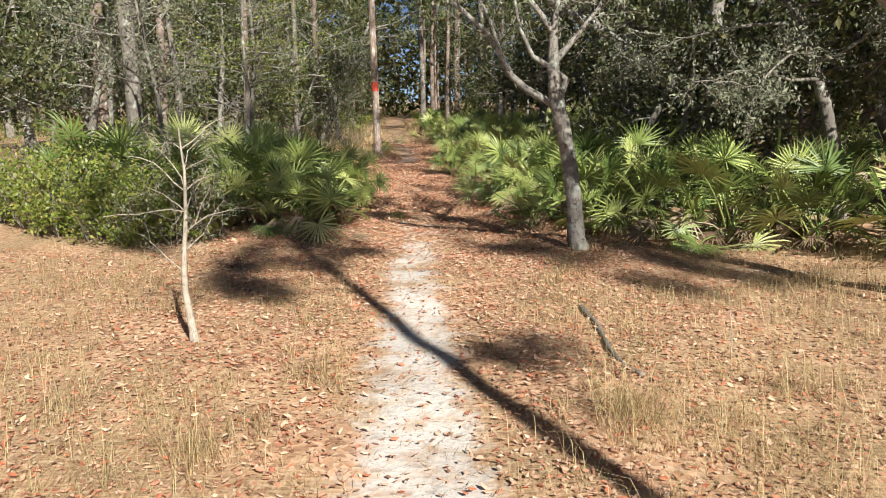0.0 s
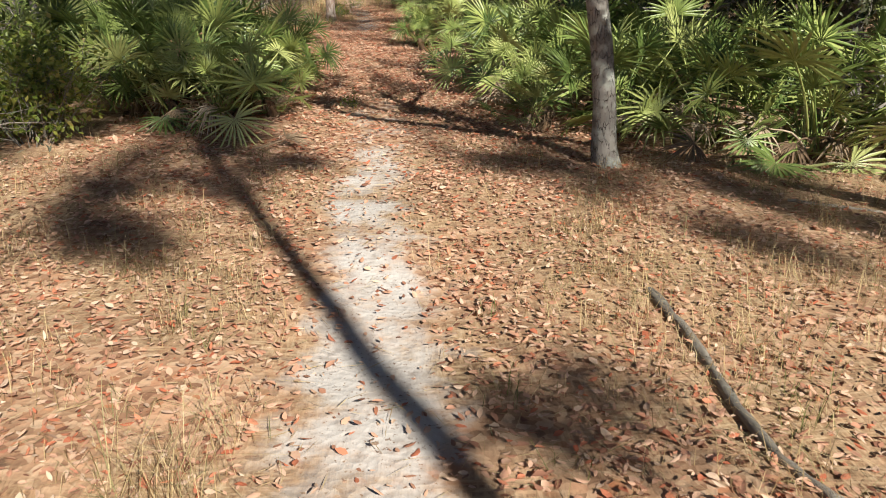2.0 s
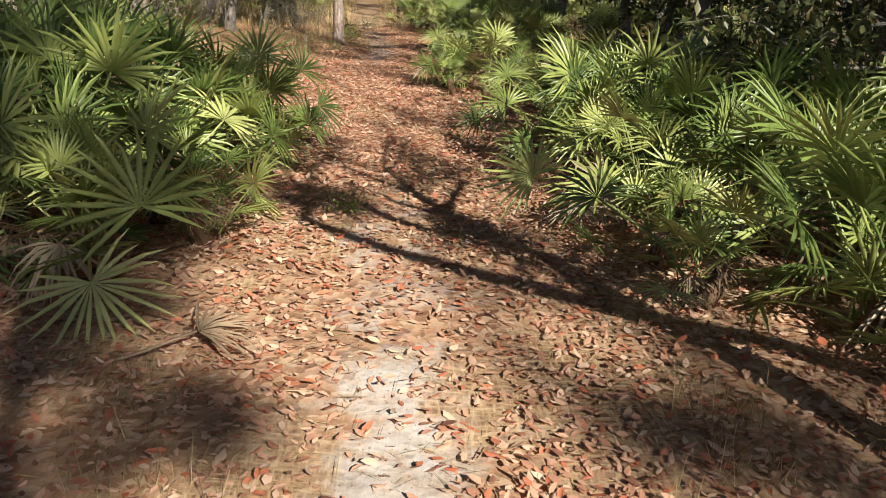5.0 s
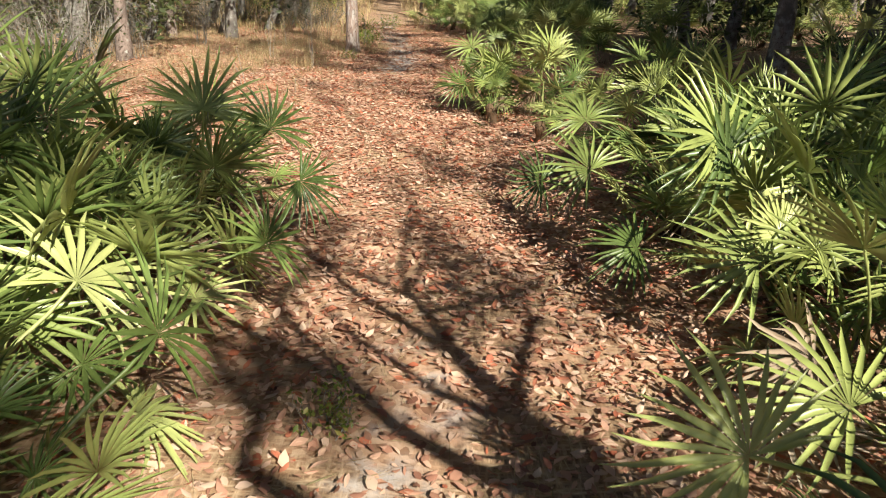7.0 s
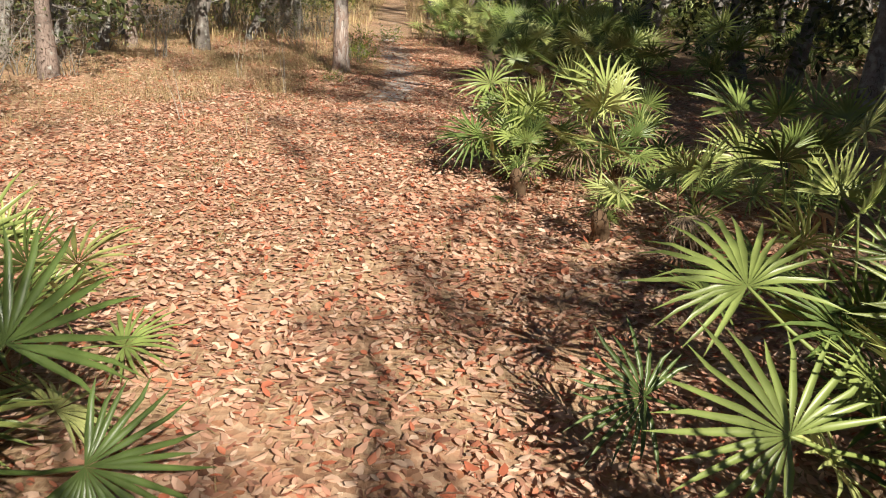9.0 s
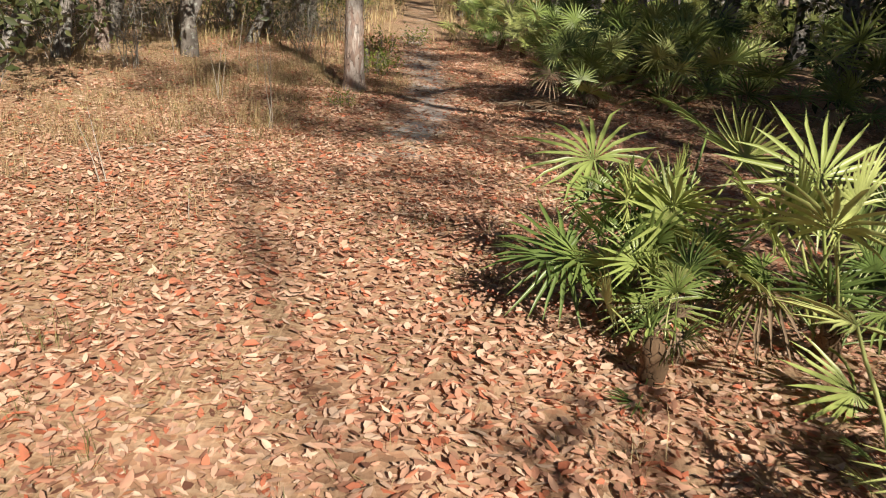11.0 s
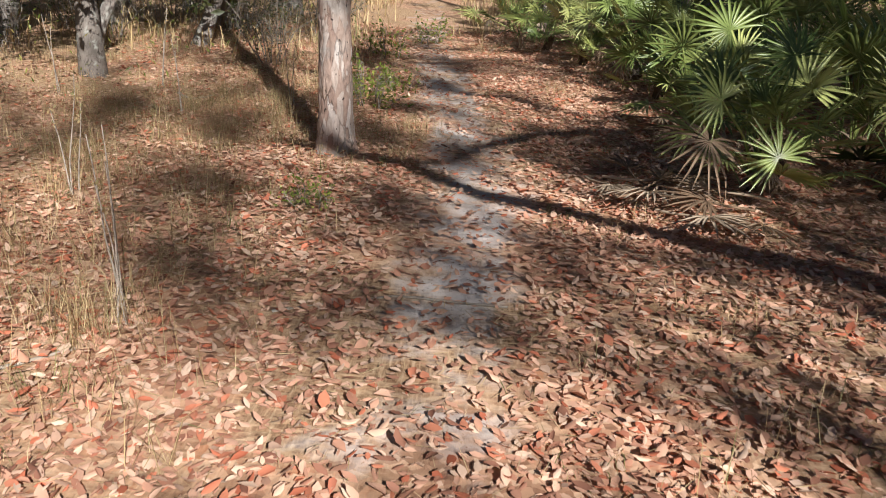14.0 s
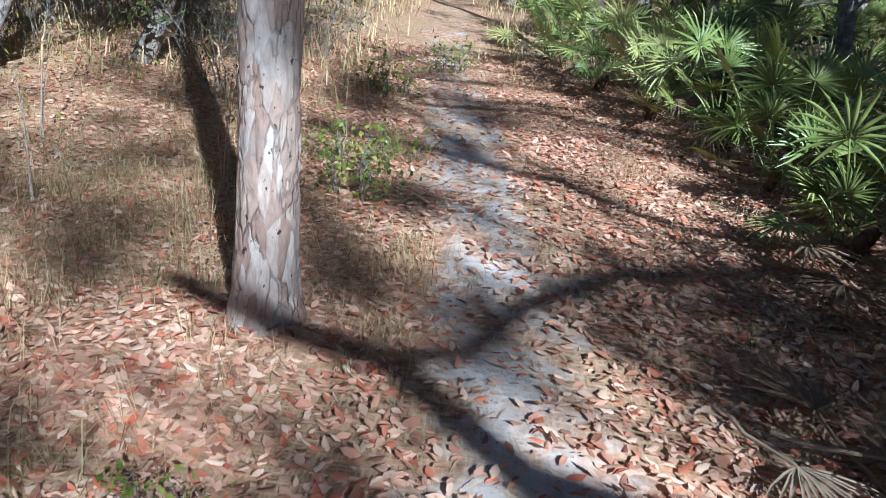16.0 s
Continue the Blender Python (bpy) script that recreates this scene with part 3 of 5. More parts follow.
def oaks():
    def upright(pairs, depth=0.0):
        """A limb from (sideways, up) pairs, with a slow drift in depth."""
        return np.array([(x, depth * n / len(pairs) + 0.02 * math.sin(n * 2.1), z) for n, (x, z) in enumerate(pairs)])

    # the leaning oak beside the path
    rng = np.random.default_rng(31)
    lines = [(upright(((0.05, -0.08), (0.0, 0.15), (-0.03, 0.5), (-0.08, 0.94), (-0.15, 1.32), (-0.25, 1.7), (-0.29, 2.1), (-0.29, 2.44), (-0.25, 2.75), (-0.2, 3.05))),
              np.array([0.13, 0.1, 0.088, 0.084, 0.08, 0.084, 0.064, 0.045, 0.028, 0.012])),
             (upright(((-0.24, 1.62), (-0.34, 1.7), (-0.59, 1.84), (-0.76, 1.99), (-0.86, 2.2), (-1.03, 2.46), (-1.3, 2.7), (-1.55, 2.95))), np.linspace(0.05, 0.022, 8)),
             (upright(((-0.24, 1.66), (-0.14, 1.94), (-0.3, 2.06), (-0.52, 2.2), (-0.66, 2.5), (-0.72, 2.8))), np.linspace(0.045, 0.014, 6)),
             (upright(((-0.29, 2.1), (0.0, 2.45), (0.2, 2.7), (0.35, 3.0))), np.linspace(0.038, 0.012, 4))]
    for s, way, ln, r in (((-0.29, 0.0, 2.44), (-0.5, 0.2, 0.8), 1.7, 0.034), ((-0.25, 0.0, 2.75), (0.8, 0.2, 0.5), 0.8, 0.024), ((-0.22, 0.0, 2.9), (-0.8, 0.1, 0.8), 1.7, 0.022),
                          ((-0.2, 0.0, 3.0), (0.3, 0.3, 0.8), 1.4, 0.02), ((-0.22, 0.0, 2.95), (0.5, -0.1, 0.8), 0.8, 0.02), ((-0.8, 0.02, 2.1), (-0.3, 0.1, 0.9), 1.2, 0.024)):
        lines.append((wander(rng, s, way, ln, 7, 0.16, 0.03), np.linspace(r, 0.012, 8)))
    t = tree("oak_tree", rng, lines, 0.6, 10, OAKBARK, GREYLEAF, 6, 0.058, 0.16, "small leaning oak with lichened bark beside the palmettos", "tree", "oaks", twig_r=0.007, sparse=(1, 2))
    t.matrix_world = place(1.51, 9.3)
    # a second leaning oak at the edge of the clearing, whose bough shades the gap in the palmettos
    rng = np.random.default_rng(32)
    lines = [(upright(((0.0, -0.1), (-0.06, 0.5), (-0.24, 1.2), (-0.6, 2.1), (-1.25, 2.75), (-2.2, 3.32), (-2.5, 3.56), (-2.94, 3.93), (-2.85, 4.05), (-2.7, 4.3), (-2.7, 4.6), (-2.6, 5.2))),
              np.array([0.17, 0.13, 0.12, 0.105, 0.085, 0.062, 0.056, 0.05, 0.045, 0.035, 0.03, 0.012]))]
    for s, way, ln, r in (((-2.8, 0.0, 4.1), (-0.5, 0.1, 1.0), 1.6, 0.03), ((-2.7, 0.0, 4.4), (0.5, 0.2, 0.9), 1.6, 0.03), ((-2.7, 0.0, 4.5), (-0.8, 0.0, 0.9), 2.2, 0.028), ((-2.6, 0.0, 5.0), (0.2, 0.4, 0.9), 1.5, 0.024),
                          ((-2.6, 0.0, 5.1), (-0.4, 0.5, 0.8), 1.6, 0.024), ((-1.25, 0.0, 2.75), (-0.9, 0.1, 0.45), 1.3, 0.03), ((-1.7, 0.0, 3.05), (-0.5, 0.3, 0.35), 1.1, 0.025), ((-1.0, 0.0, 2.5), (-0.6, 0.2, 0.6), 0.9, 0.022), ((-2.0, 0.0, 3.2), (0.2, 0.4, 0.5), 0.9, 0.022), ((-1.5, 0.0, 2.95), (-0.2, -0.4, 0.6), 0.9, 0.022)):
        lines.append((wander(rng, s, way, ln, 7, 0.16, 0.03), np.linspace(r, 0.012, 8)))
    t = tree("oak_tree", rng, lines, 0.6, 9, OAKBARK, OAKLEAF, 5, 0.065, 0.18, "leaning live oak with one long bough over the clearing's edge", "tree", "oaks", sparse=(0,))
    t.matrix_world = place(4.3, 6.3)
    # a spreading oak behind the palmettos, whose long crooked boughs throw shade across the path
    rng = np.random.default_rng(33)
    lines = [(upright(((0.0, -0.1), (0.0, 0.8), (-0.05, 1.6), (-0.08, 2.4), (-0.05, 3.4), (-0.08, 4.6), (-0.1, 5.6), (-0.1, 6.4), (0.1, 7.2), (0.3, 8.2))),
              np.array([0.24, 0.18, 0.165, 0.155, 0.14, 0.125, 0.11, 0.09, 0.06, 0.03])),
             (upright(((-0.08, 2.3), (-0.6, 2.62), (-1.3, 3.15), (-1.9, 3.48), (-2.16, 3.64), (-2.53, 3.87), (-2.9, 4.21), (-3.33, 4.31), (-3.45, 4.55), (-3.6, 4.78), (-4.05, 4.86), (-4.4, 5.1))), np.linspace(0.13, 0.055, 12)),
             (upright(((-0.1, 5.6), (-0.4, 5.9), (-0.83, 5.96), (-1.39, 5.76), (-2.12, 5.59), (-2.7, 5.3), (-3.2, 4.9), (-3.55, 4.8))), np.linspace(0.075, 0.042, 8)),
             (upright(((-0.1, 6.1), (-0.3, 6.25), (-0.96, 6.2), (-1.29, 6.38), (-1.61, 6.74), (-2.0, 7.04), (-2.6, 7.21), (-3.1, 7.25), (-3.6, 7.25))), np.linspace(0.08, 0.03, 9)),
             (upright(((-1.3, 3.15), (-1.7, 3.75), (-2.3, 4.75), (-2.6, 5.15), (-3.0, 5.6))), np.linspace(0.04, 0.015, 5))]
    for s, way, ln, r in (((-0.05, 0.0, 3.4), (0.9, 0.3, 0.7), 3.2, 0.07), ((-0.08, 0.0, 4.6), (0.8, -0.5, 0.6), 3.0, 0.06), ((-0.1, 0.0, 5.6), (0.9, 0.5, 0.5), 3.0, 0.05), ((-0.1, 0.0, 6.4), (0.6, 0.2, 0.8), 2.6, 0.045), ((0.1, 0.0, 7.2), (-0.5, -0.2, 0.8), 2.4, 0.04),
                          ((-0.08, 0.0, 4.0), (-0.1, -0.9, 0.5), 2.6, 0.05), ((-0.08, 0.0, 4.6), (-0.5, -0.9, 0.4), 2.6, 0.045), ((-0.1, 0.0, 5.4), (-0.3, -0.9, 0.6), 3.2, 0.045), ((-0.1, 0.0, 5.0), (0.5, -0.8, 0.3), 3.2, 0.045), ((-0.1, 0.0, 5.0), (0.1, 0.9, 0.5), 2.6, 0.05), ((-1.7, 0.0, 3.75), (0.1, 0.1, 1.0), 1.4, 0.028), ((-2.3, 0.0, 4.75), (0.5, 0.1, 0.5), 0.9, 0.025), ((-2.0, 0.1, 7.04), (-0.3, 0.5, 0.6), 1.6, 0.03), ((-3.4, 0.0, 7.25), (-1.0, 0.1, 0.15), 1.1, 0.028)):
        lines.append((wander(rng, s, way, ln, 7, 0.18, 0.02), np.linspace(r, 0.012, 8)))
    t = tree("oak_tree", rng, lines, 0.8, 15, OAKBARK, OAKLEAF, 8, 0.08, 0.24, "spreading oak with long crooked boughs over the path", "tree", "oaks", sparse=(0, 1, 2, 3, 4))
    t.matrix_world = place(4.9, 18.9)
    # an oak further on, out of view, level boughs placed to bar the path with shade
    rng = np.random.default_rng(34)
    lines = [(upright(((0.0, -0.1), (0.05, 1.2), (0.0, 2.6), (-0.1, 4.2), (-0.05, 5.6), (0.05, 6.8), (0.1, 8.0))), np.array([0.2, 0.15, 0.14, 0.12, 0.1, 0.07, 0.03])),
             (upright(((-0.1, 4.2), (-1.2, 4.75), (-2.9, 5.26), (-3.6, 5.1), (-4.3, 4.95)), 0.3), np.linspace(0.07, 0.025, 5)),
             (upright(((-0.08, 4.8), (-1.4, 5.4), (-2.8, 5.75), (-4.1, 5.45)), -0.3), np.linspace(0.06, 0.025, 4)),
             (upright(((-0.05, 5.5), (-1.3, 6.1), (-2.55, 6.34), (-4.0, 5.95), (-4.6, 6.1)), 0.2), np.linspace(0.07, 0.025, 5)),
             (upright(((0.0, 6.3), (-1.0, 7.2), (-2.0, 7.55), (-3.3, 7.6), (-4.0, 7.9)), -0.2), np.linspace(0.06, 0.02, 5)),
             (upright(((0.0, 6.0), (-1.2, 6.7), (-2.6, 7.0), (-4.2, 6.8)), 0.2), np.linspace(0.05, 0.02, 4))]
    for s, way, ln, r in (((-0.1, 0.0, 4.4), (0.8, 0.6, 0.7), 2.8, 0.06), ((-0.05, 0.0, 5.4), (0.8, -0.6, 0.7), 2.6, 0.05), ((0.05, 0.0, 6.6), (0.5, 0.6, 0.8), 2.2, 0.04)):
        lines.append((wander(rng, s, way, ln, 7, 0.18, 0.02), np.linspace(r, 0.012, 8)))
    t = tree("oak_tree", rng, lines, 0.7, 10, OAKBARK, OAKLEAF, 6, 0.08, 0.22, "live oak with level boughs reaching towards the path", "tree", "oaks")
    t.matrix_world = place(5.2, 23.5)
    # a tall oak in the thicket; unseen tufted high boughs added to dapple the path
    rng = np.random.default_rng(35)
    stem = upright(((0.0, -0.1), (-0.05, 1.0), (0.02, 2.2), (0.12, 3.6), (0.55, 5.0), (0.9, 6.4), (0.9, 7.8), (0.6, 9.4)))
    lines = [(stem, np.array([0.17, 0.12, 0.11, 0.09, 0.055, 0.045, 0.03, 0.012]))]
    for x, z, r in ((-2.59, 7.85, 0.03), (-3.19, 8.9, 0.03), (-1.94, 9.25, 0.028), (-1.54, 7.11, 0.028), (-1.32, 7.54, 0.028), (-0.91, 7.03, 0.025), (-1.06, 7.74, 0.025), (-1.71, 6.89, 0.028),
                    (-1.98, 5.68, 0.03), (-1.45, 5.95, 0.03), (-2.4, 5.5, 0.026), (-2.47, 7.12, 0.028), (-2.08, 5.07, 0.028), (-1.9, 8.1, 0.026), (-2.45, 8.3, 0.026), (-1.6, 2.75, 0.026), (-1.0, 3.05, 0.024), (-2.0, 2.35, 0.026), (-0.7, 2.5, 0.024)):
        low = z - 0.45 * abs(x)
        foot = np.array([np.interp(low, stem[:, 2], stem[:, c]) for c in range(3)])
        tip = np.array([x, rng.normal(0, 0.15), z + 0.08])
        f = np.linspace(0, 1, 7)[:, None]
        lines.append((foot + (tip - foot) * f + np.array([0, 0, 0.25]) * np.sin(f * math.pi) + rng.normal(0, 0.05, (7, 3)) * np.sin(f * math.pi), np.linspace(r, 0.01, 7)))
    root = tree("oak_tree", rng, lines, 0.5, 0, OAKBARK, OAKLEAF, 0, 0.07, 0.2, "tall dark oak with tufted high boughs in the thicket", "tree", "oaks")
    sprigs, ends = [], []
    for pts, _ in lines[1:]:
        for _ in range(13):
            u = wander(rng, pts[int(rng.integers(5, 7))], rng.normal(0, 1, 3), rng.uniform(0.2, 0.5), 3, 0.25)
            sprigs.append(tube(u, np.linspace(0.006, 0.002, 4), 3))
            ends += [u[-1], u[-2]]
    tagged(part("branching", mesh_of("branching", *join(sprigs), TWIG), root), kind="stuff")
    tagged(part("crown", mesh_of("crown", *leaf_sprays(rng, ends, 9, 0.075, 0.2), OAKLEAF), root), kind="stuff")
    root.matrix_world = place(4.2, 13.2)
    models = []
    for k in range(4):
        rng = np.random.default_rng(40 + k)
        pts = wander(rng, (0, 0, -0.08), (rng.uniform(-.2, .2), rng.uniform(-.2, .2), 1), 5.0, 7, 0.12)
        lines = oak_lines(rng, pts, 0.13, 0.04, 14, 2.6, 0.16, 0.22)
        models.append(tree("oak_tree", rng, lines, 0.9, 5, OAKBARK, OAKLEAF if k < 3 else GREYLEAF, 9, 0.16, 0.38, "dense dark live oak in the thicket", "tree", "oaks", forks=1))
    right_wood = [(6.2, 11.0, 0, 1.0), (8.0, 14.0, 1, 1.1), (5.6, 15.5, 2, 1.0), (9.5, 10.5, 2, 1.1), (11.5, 16, 0, 1.3), (8.6, 19.6, 1, 1.2), (5.4, 26.6, 2, 1.0), (8, 26, 0, 1.3), (3.4, 30, 1, 1.1), (6, 33, 2, 1.2),
                  (12, 22, 2, 1.4), (2.75, 12.9, 1, .62), (4.6, 38, 0, 1.2), (14, 30, 1, 1.4), (9, 40, 0, 1.3), (14, 13, 1, 1.3), (5.2, 11.8, 1, .8), (6.8, 9.8, 0, .9), (3.5, 12.9, 2, .6), (9.0, 22.8, 0, 1)]
    right_wood += [(7.4, 24.6, 1, 1.0), (3.0, 33.5, 0, .9), (5, 28, 0, 1.0), (3.0, 42, 2, 1.0), (10, 30, 1, 1.2), (16, 18, 2, 1.4), (20, 32, 0, 1.5), (7.5, 46, 1, 1.3), (13, 40, 2, 1.4), (3.8, 48, 1, 1.1), (19, 45, 1, 1.6)]
    left_wood = [(-8.4, 18.5, 3, 0.9),  (-8.5, 16, 1, 1.0), (-6.9, 24.5, 2, .9), (-10, 25, 0, 1.2), (-12.5, 19, 1, 1.1), (-7.5, 31, 2, 1.1), (-4.8, 31, 3, 0.7), (-5.5, 38, 1, 1.2), (-10.5, 36, 0, 1.3),
                 (-15, 30, 2, 1.4), (-18, 22, 0, 1.2), (-14, 42, 1, 1.4), (-7.5, 46, 2, 1.2), (-6.4, 27.0, 0, .7), (-6.8, 33, 1, 1.0), (-8.2, 27, 1, .9), (-4.6, 36, 2, 0.9), (-9.5, 32, 2, 1.1)]
    left_wood += [(-12, 28, 0, 1.1), (-6.2, 42, 0, 1.1), (-11, 14.5, 2, 1.0), (-15, 16, 0, 1.2), (-5.6, 29.6, 1, .6), (-22, 34, 0, 1.5), (-19, 44, 2, 1.5), (-8, 52, 1, 1.3), (-26, 26, 1, 1.5)]
    spots = right_wood + left_wood
    rng = np.random.default_rng(6)
    for x, y, k, s in spots:
        copy_thing(models[k], place(x, y, rng.uniform(0, 360), s))
    for k, m in enumerate(models):
        m.matrix_world = place((5.4, 10.2, 15.5, -7.4)[k], (12.8, 18.5, 19, 27.5)[k], 40 * k)
    # a low grey-green oak whose boughs hang over the palmettos
    rng = np.random.default_rng(51)
    lines = [(wander(rng, (0, 0, -0.08), (-0.2, 0, 1), 4.0, 7, 0.1), np.linspace(0.11, 0.04, 8))]
    for z, way, ln in ((1.9, (-1, -0.6, 0.15), 2.4), (2.3, (-0.6, -1, 0.1), 2.2), (2.6, (-1, 0.1, 0.2), 2.6), (3.0, (-0.3, -0.9, 0.3), 2.4), (2.1, (0.6, -0.9, 0.2), 2.2), (3.4, (-0.9, -0.3, 0.4), 2.4), (2.8, (0.9, -0.4, 0.2), 2.0)):
        s = np.array([np.interp(z, lines[0][0][:, 2], lines[0][0][:, c]) for c in range(3)])
        lines.append((wander(rng, s, way, ln, 7, 0.14, -0.06), np.linspace(0.026, 0.007, 8)))
    t = tree("oak_tree", rng, lines, 0.6, 22, GREYBARK, GREYLEAF, 9, 0.06, 0.17, "lichen-grey oak with twiggy boughs hanging over palmettos", "tree", "oaks", hang=0.3, twig_r=0.008)
    t.matrix_world = place(5.2, 10.6)


def saplings():
    rng = np.random.default_rng(61)
    trunk = wander(rng, (0, 0, -0.05), (-0.03, 0.05, 1), 1.65, 11, 0.05)
    lines = [(trunk, np.linspace(0.03, 0.005, 12) * (1 + 0.4 * np.exp(-np.arange(12) * 1.5)))]
    for f in (4, 5, 5, 6, 6, 7, 7, 7, 8, 8, 8, 9, 9, 10, 10):
        a = rng.uniform(0, 6.28)
        lines.append((wander(rng, trunk[f], (math.cos(a), math.sin(a), 0.75), rng.uniform(0.3, 0.6), 5, 0.2), np.linspace(0.005, 0.002, 6)))
    t = tree("sapling", rng, lines, 0.26, 6, PALEBARK, GREYLEAF, 1, 0.03, 0.06, "thin pale-barked leafless sapling in the dry grass", "sapling", twig_r=0.0022)
    t.matrix_world = place(-1.87, 5.8)
    # yellowish young oaks behind the palmettos
    spec = [(-4.9, 15.2, 5.0), (-3.5, 14.3, 3.8), (-4.3, 13.0, 3.4), (-3.6, 15.4, 4.2)]
    for n, (x, y, h) in enumerate(spec):
        rng = np.random.default_rng(70 + n)
        trunk = wander(rng, (0, 0, -0.05), (0.05, 0, 1), h, 9, 0.08)
        t = tree("young_oak", rng, oak_lines(rng, trunk, 0.05 if n else 0.09, 0.02, 12, 1.4, 0.36, 0.3), 0.6, 7, GREYBARK, SHRUBLEAF if n != 2 else GREYLEAF, 4, 0.055, 0.16,
                 "thin twiggy young oak with sparse yellow-green leaves", "tree", "young oaks", twig_r=0.005)
        t.matrix_world = place(x, y)


blazed_pine()
pines()
oaks()
saplings()


# ---------------------------------------------------------------- saw palmettos
def frond_on(rng, name, pts, ahead, side, n, reach, spread_deg, material, wilt=0.0):
    """A fan of stiff folded blades at the end of the stalk pts, all springing from one hub."""
    normal = np.cross(side, ahead)
    v0, f0 = tube(pts, np.linspace(0.010, 0.006, len(pts)), 5)
    hub_i = len(v0) - 1
    hub = v0[hub_i]
    vs, quads, tris, k = [v0], [f0[0]], [f0[1]], len(v0)
    cup0 = rng.uniform(0.05, 0.3)
    for th in np.radians(np.linspace(-spread_deg / 2, spread_deg / 2, n)):
        th += rng.normal(0, 0.03)
        L = reach * (1 - 0.2 * (abs(th) / 2) ** 2) * rng.uniform(0.8, 1.08)
        d = math.cos(th) * ahead + math.sin(th) * side
        q = -math.sin(th) * ahead + math.cos(th) * side
        cup = cup0 + rng.normal(0, 0.06)
        w = 0.0128 * reach / 0.42 * rng.uniform(0.85, 1.12)
        bend = -(0.10 + 0.5 * wilt) * L * rng.uniform(0.5, 1.6)

        def at(r, across, up):
            return hub + d * (r * L) + q * across + normal * (cup * r * L * (1.1 - r) + up) + np.array([0, 0, bend * r * r])
        vs.append(np.array([at(0.34, -w, 0.003), at(0.34, 0, -w * 0.75), at(0.34, w, 0.003),
                            at(0.72, -w * 0.66, 0.002), at(0.72, 0, -w * 0.5), at(0.72, w * 0.66, 0.002), at(1.0, rng.normal(0, 0.012), 0)]))
        quads.append(np.array([[0, 1, 4, 3], [1, 2, 5, 4]]) + k)
        tris.append(np.array([[hub_i, k + 1, k], [hub_i, k + 2, k + 1], [k + 3, k + 4, k + 6], [k + 4, k + 5, k + 6]]))
        k += 7
    return mesh_of(name, np.concatenate(vs), [np.concatenate(quads), np.concatenate(tris)], material)


def frond_mesh(rng, n, reach, stalk, droop, spread_deg, material, wilt=0.0):
    """A leaf whose stalk starts at the origin and bends over along +y."""
    s = np.linspace(0, 1, 6)
    el = radians(72) - s * radians(12 + 45 * droop)
    step = stalk / 5
    py = np.concatenate([[0], np.cumsum(np.cos(el[:-1]) * step)])
    pz = np.concatenate([[0], np.cumsum(np.sin(el[:-1]) * step)])
    e = el[-1] + radians(rng.uniform(-8, 52))
    return frond_on(rng, "frond", np.stack([np.zeros(6), py, pz], -1), np.array([0, math.cos(e), math.sin(e)]), np.array([1.0, 0, 0]), n, reach, spread_deg, material, wilt)


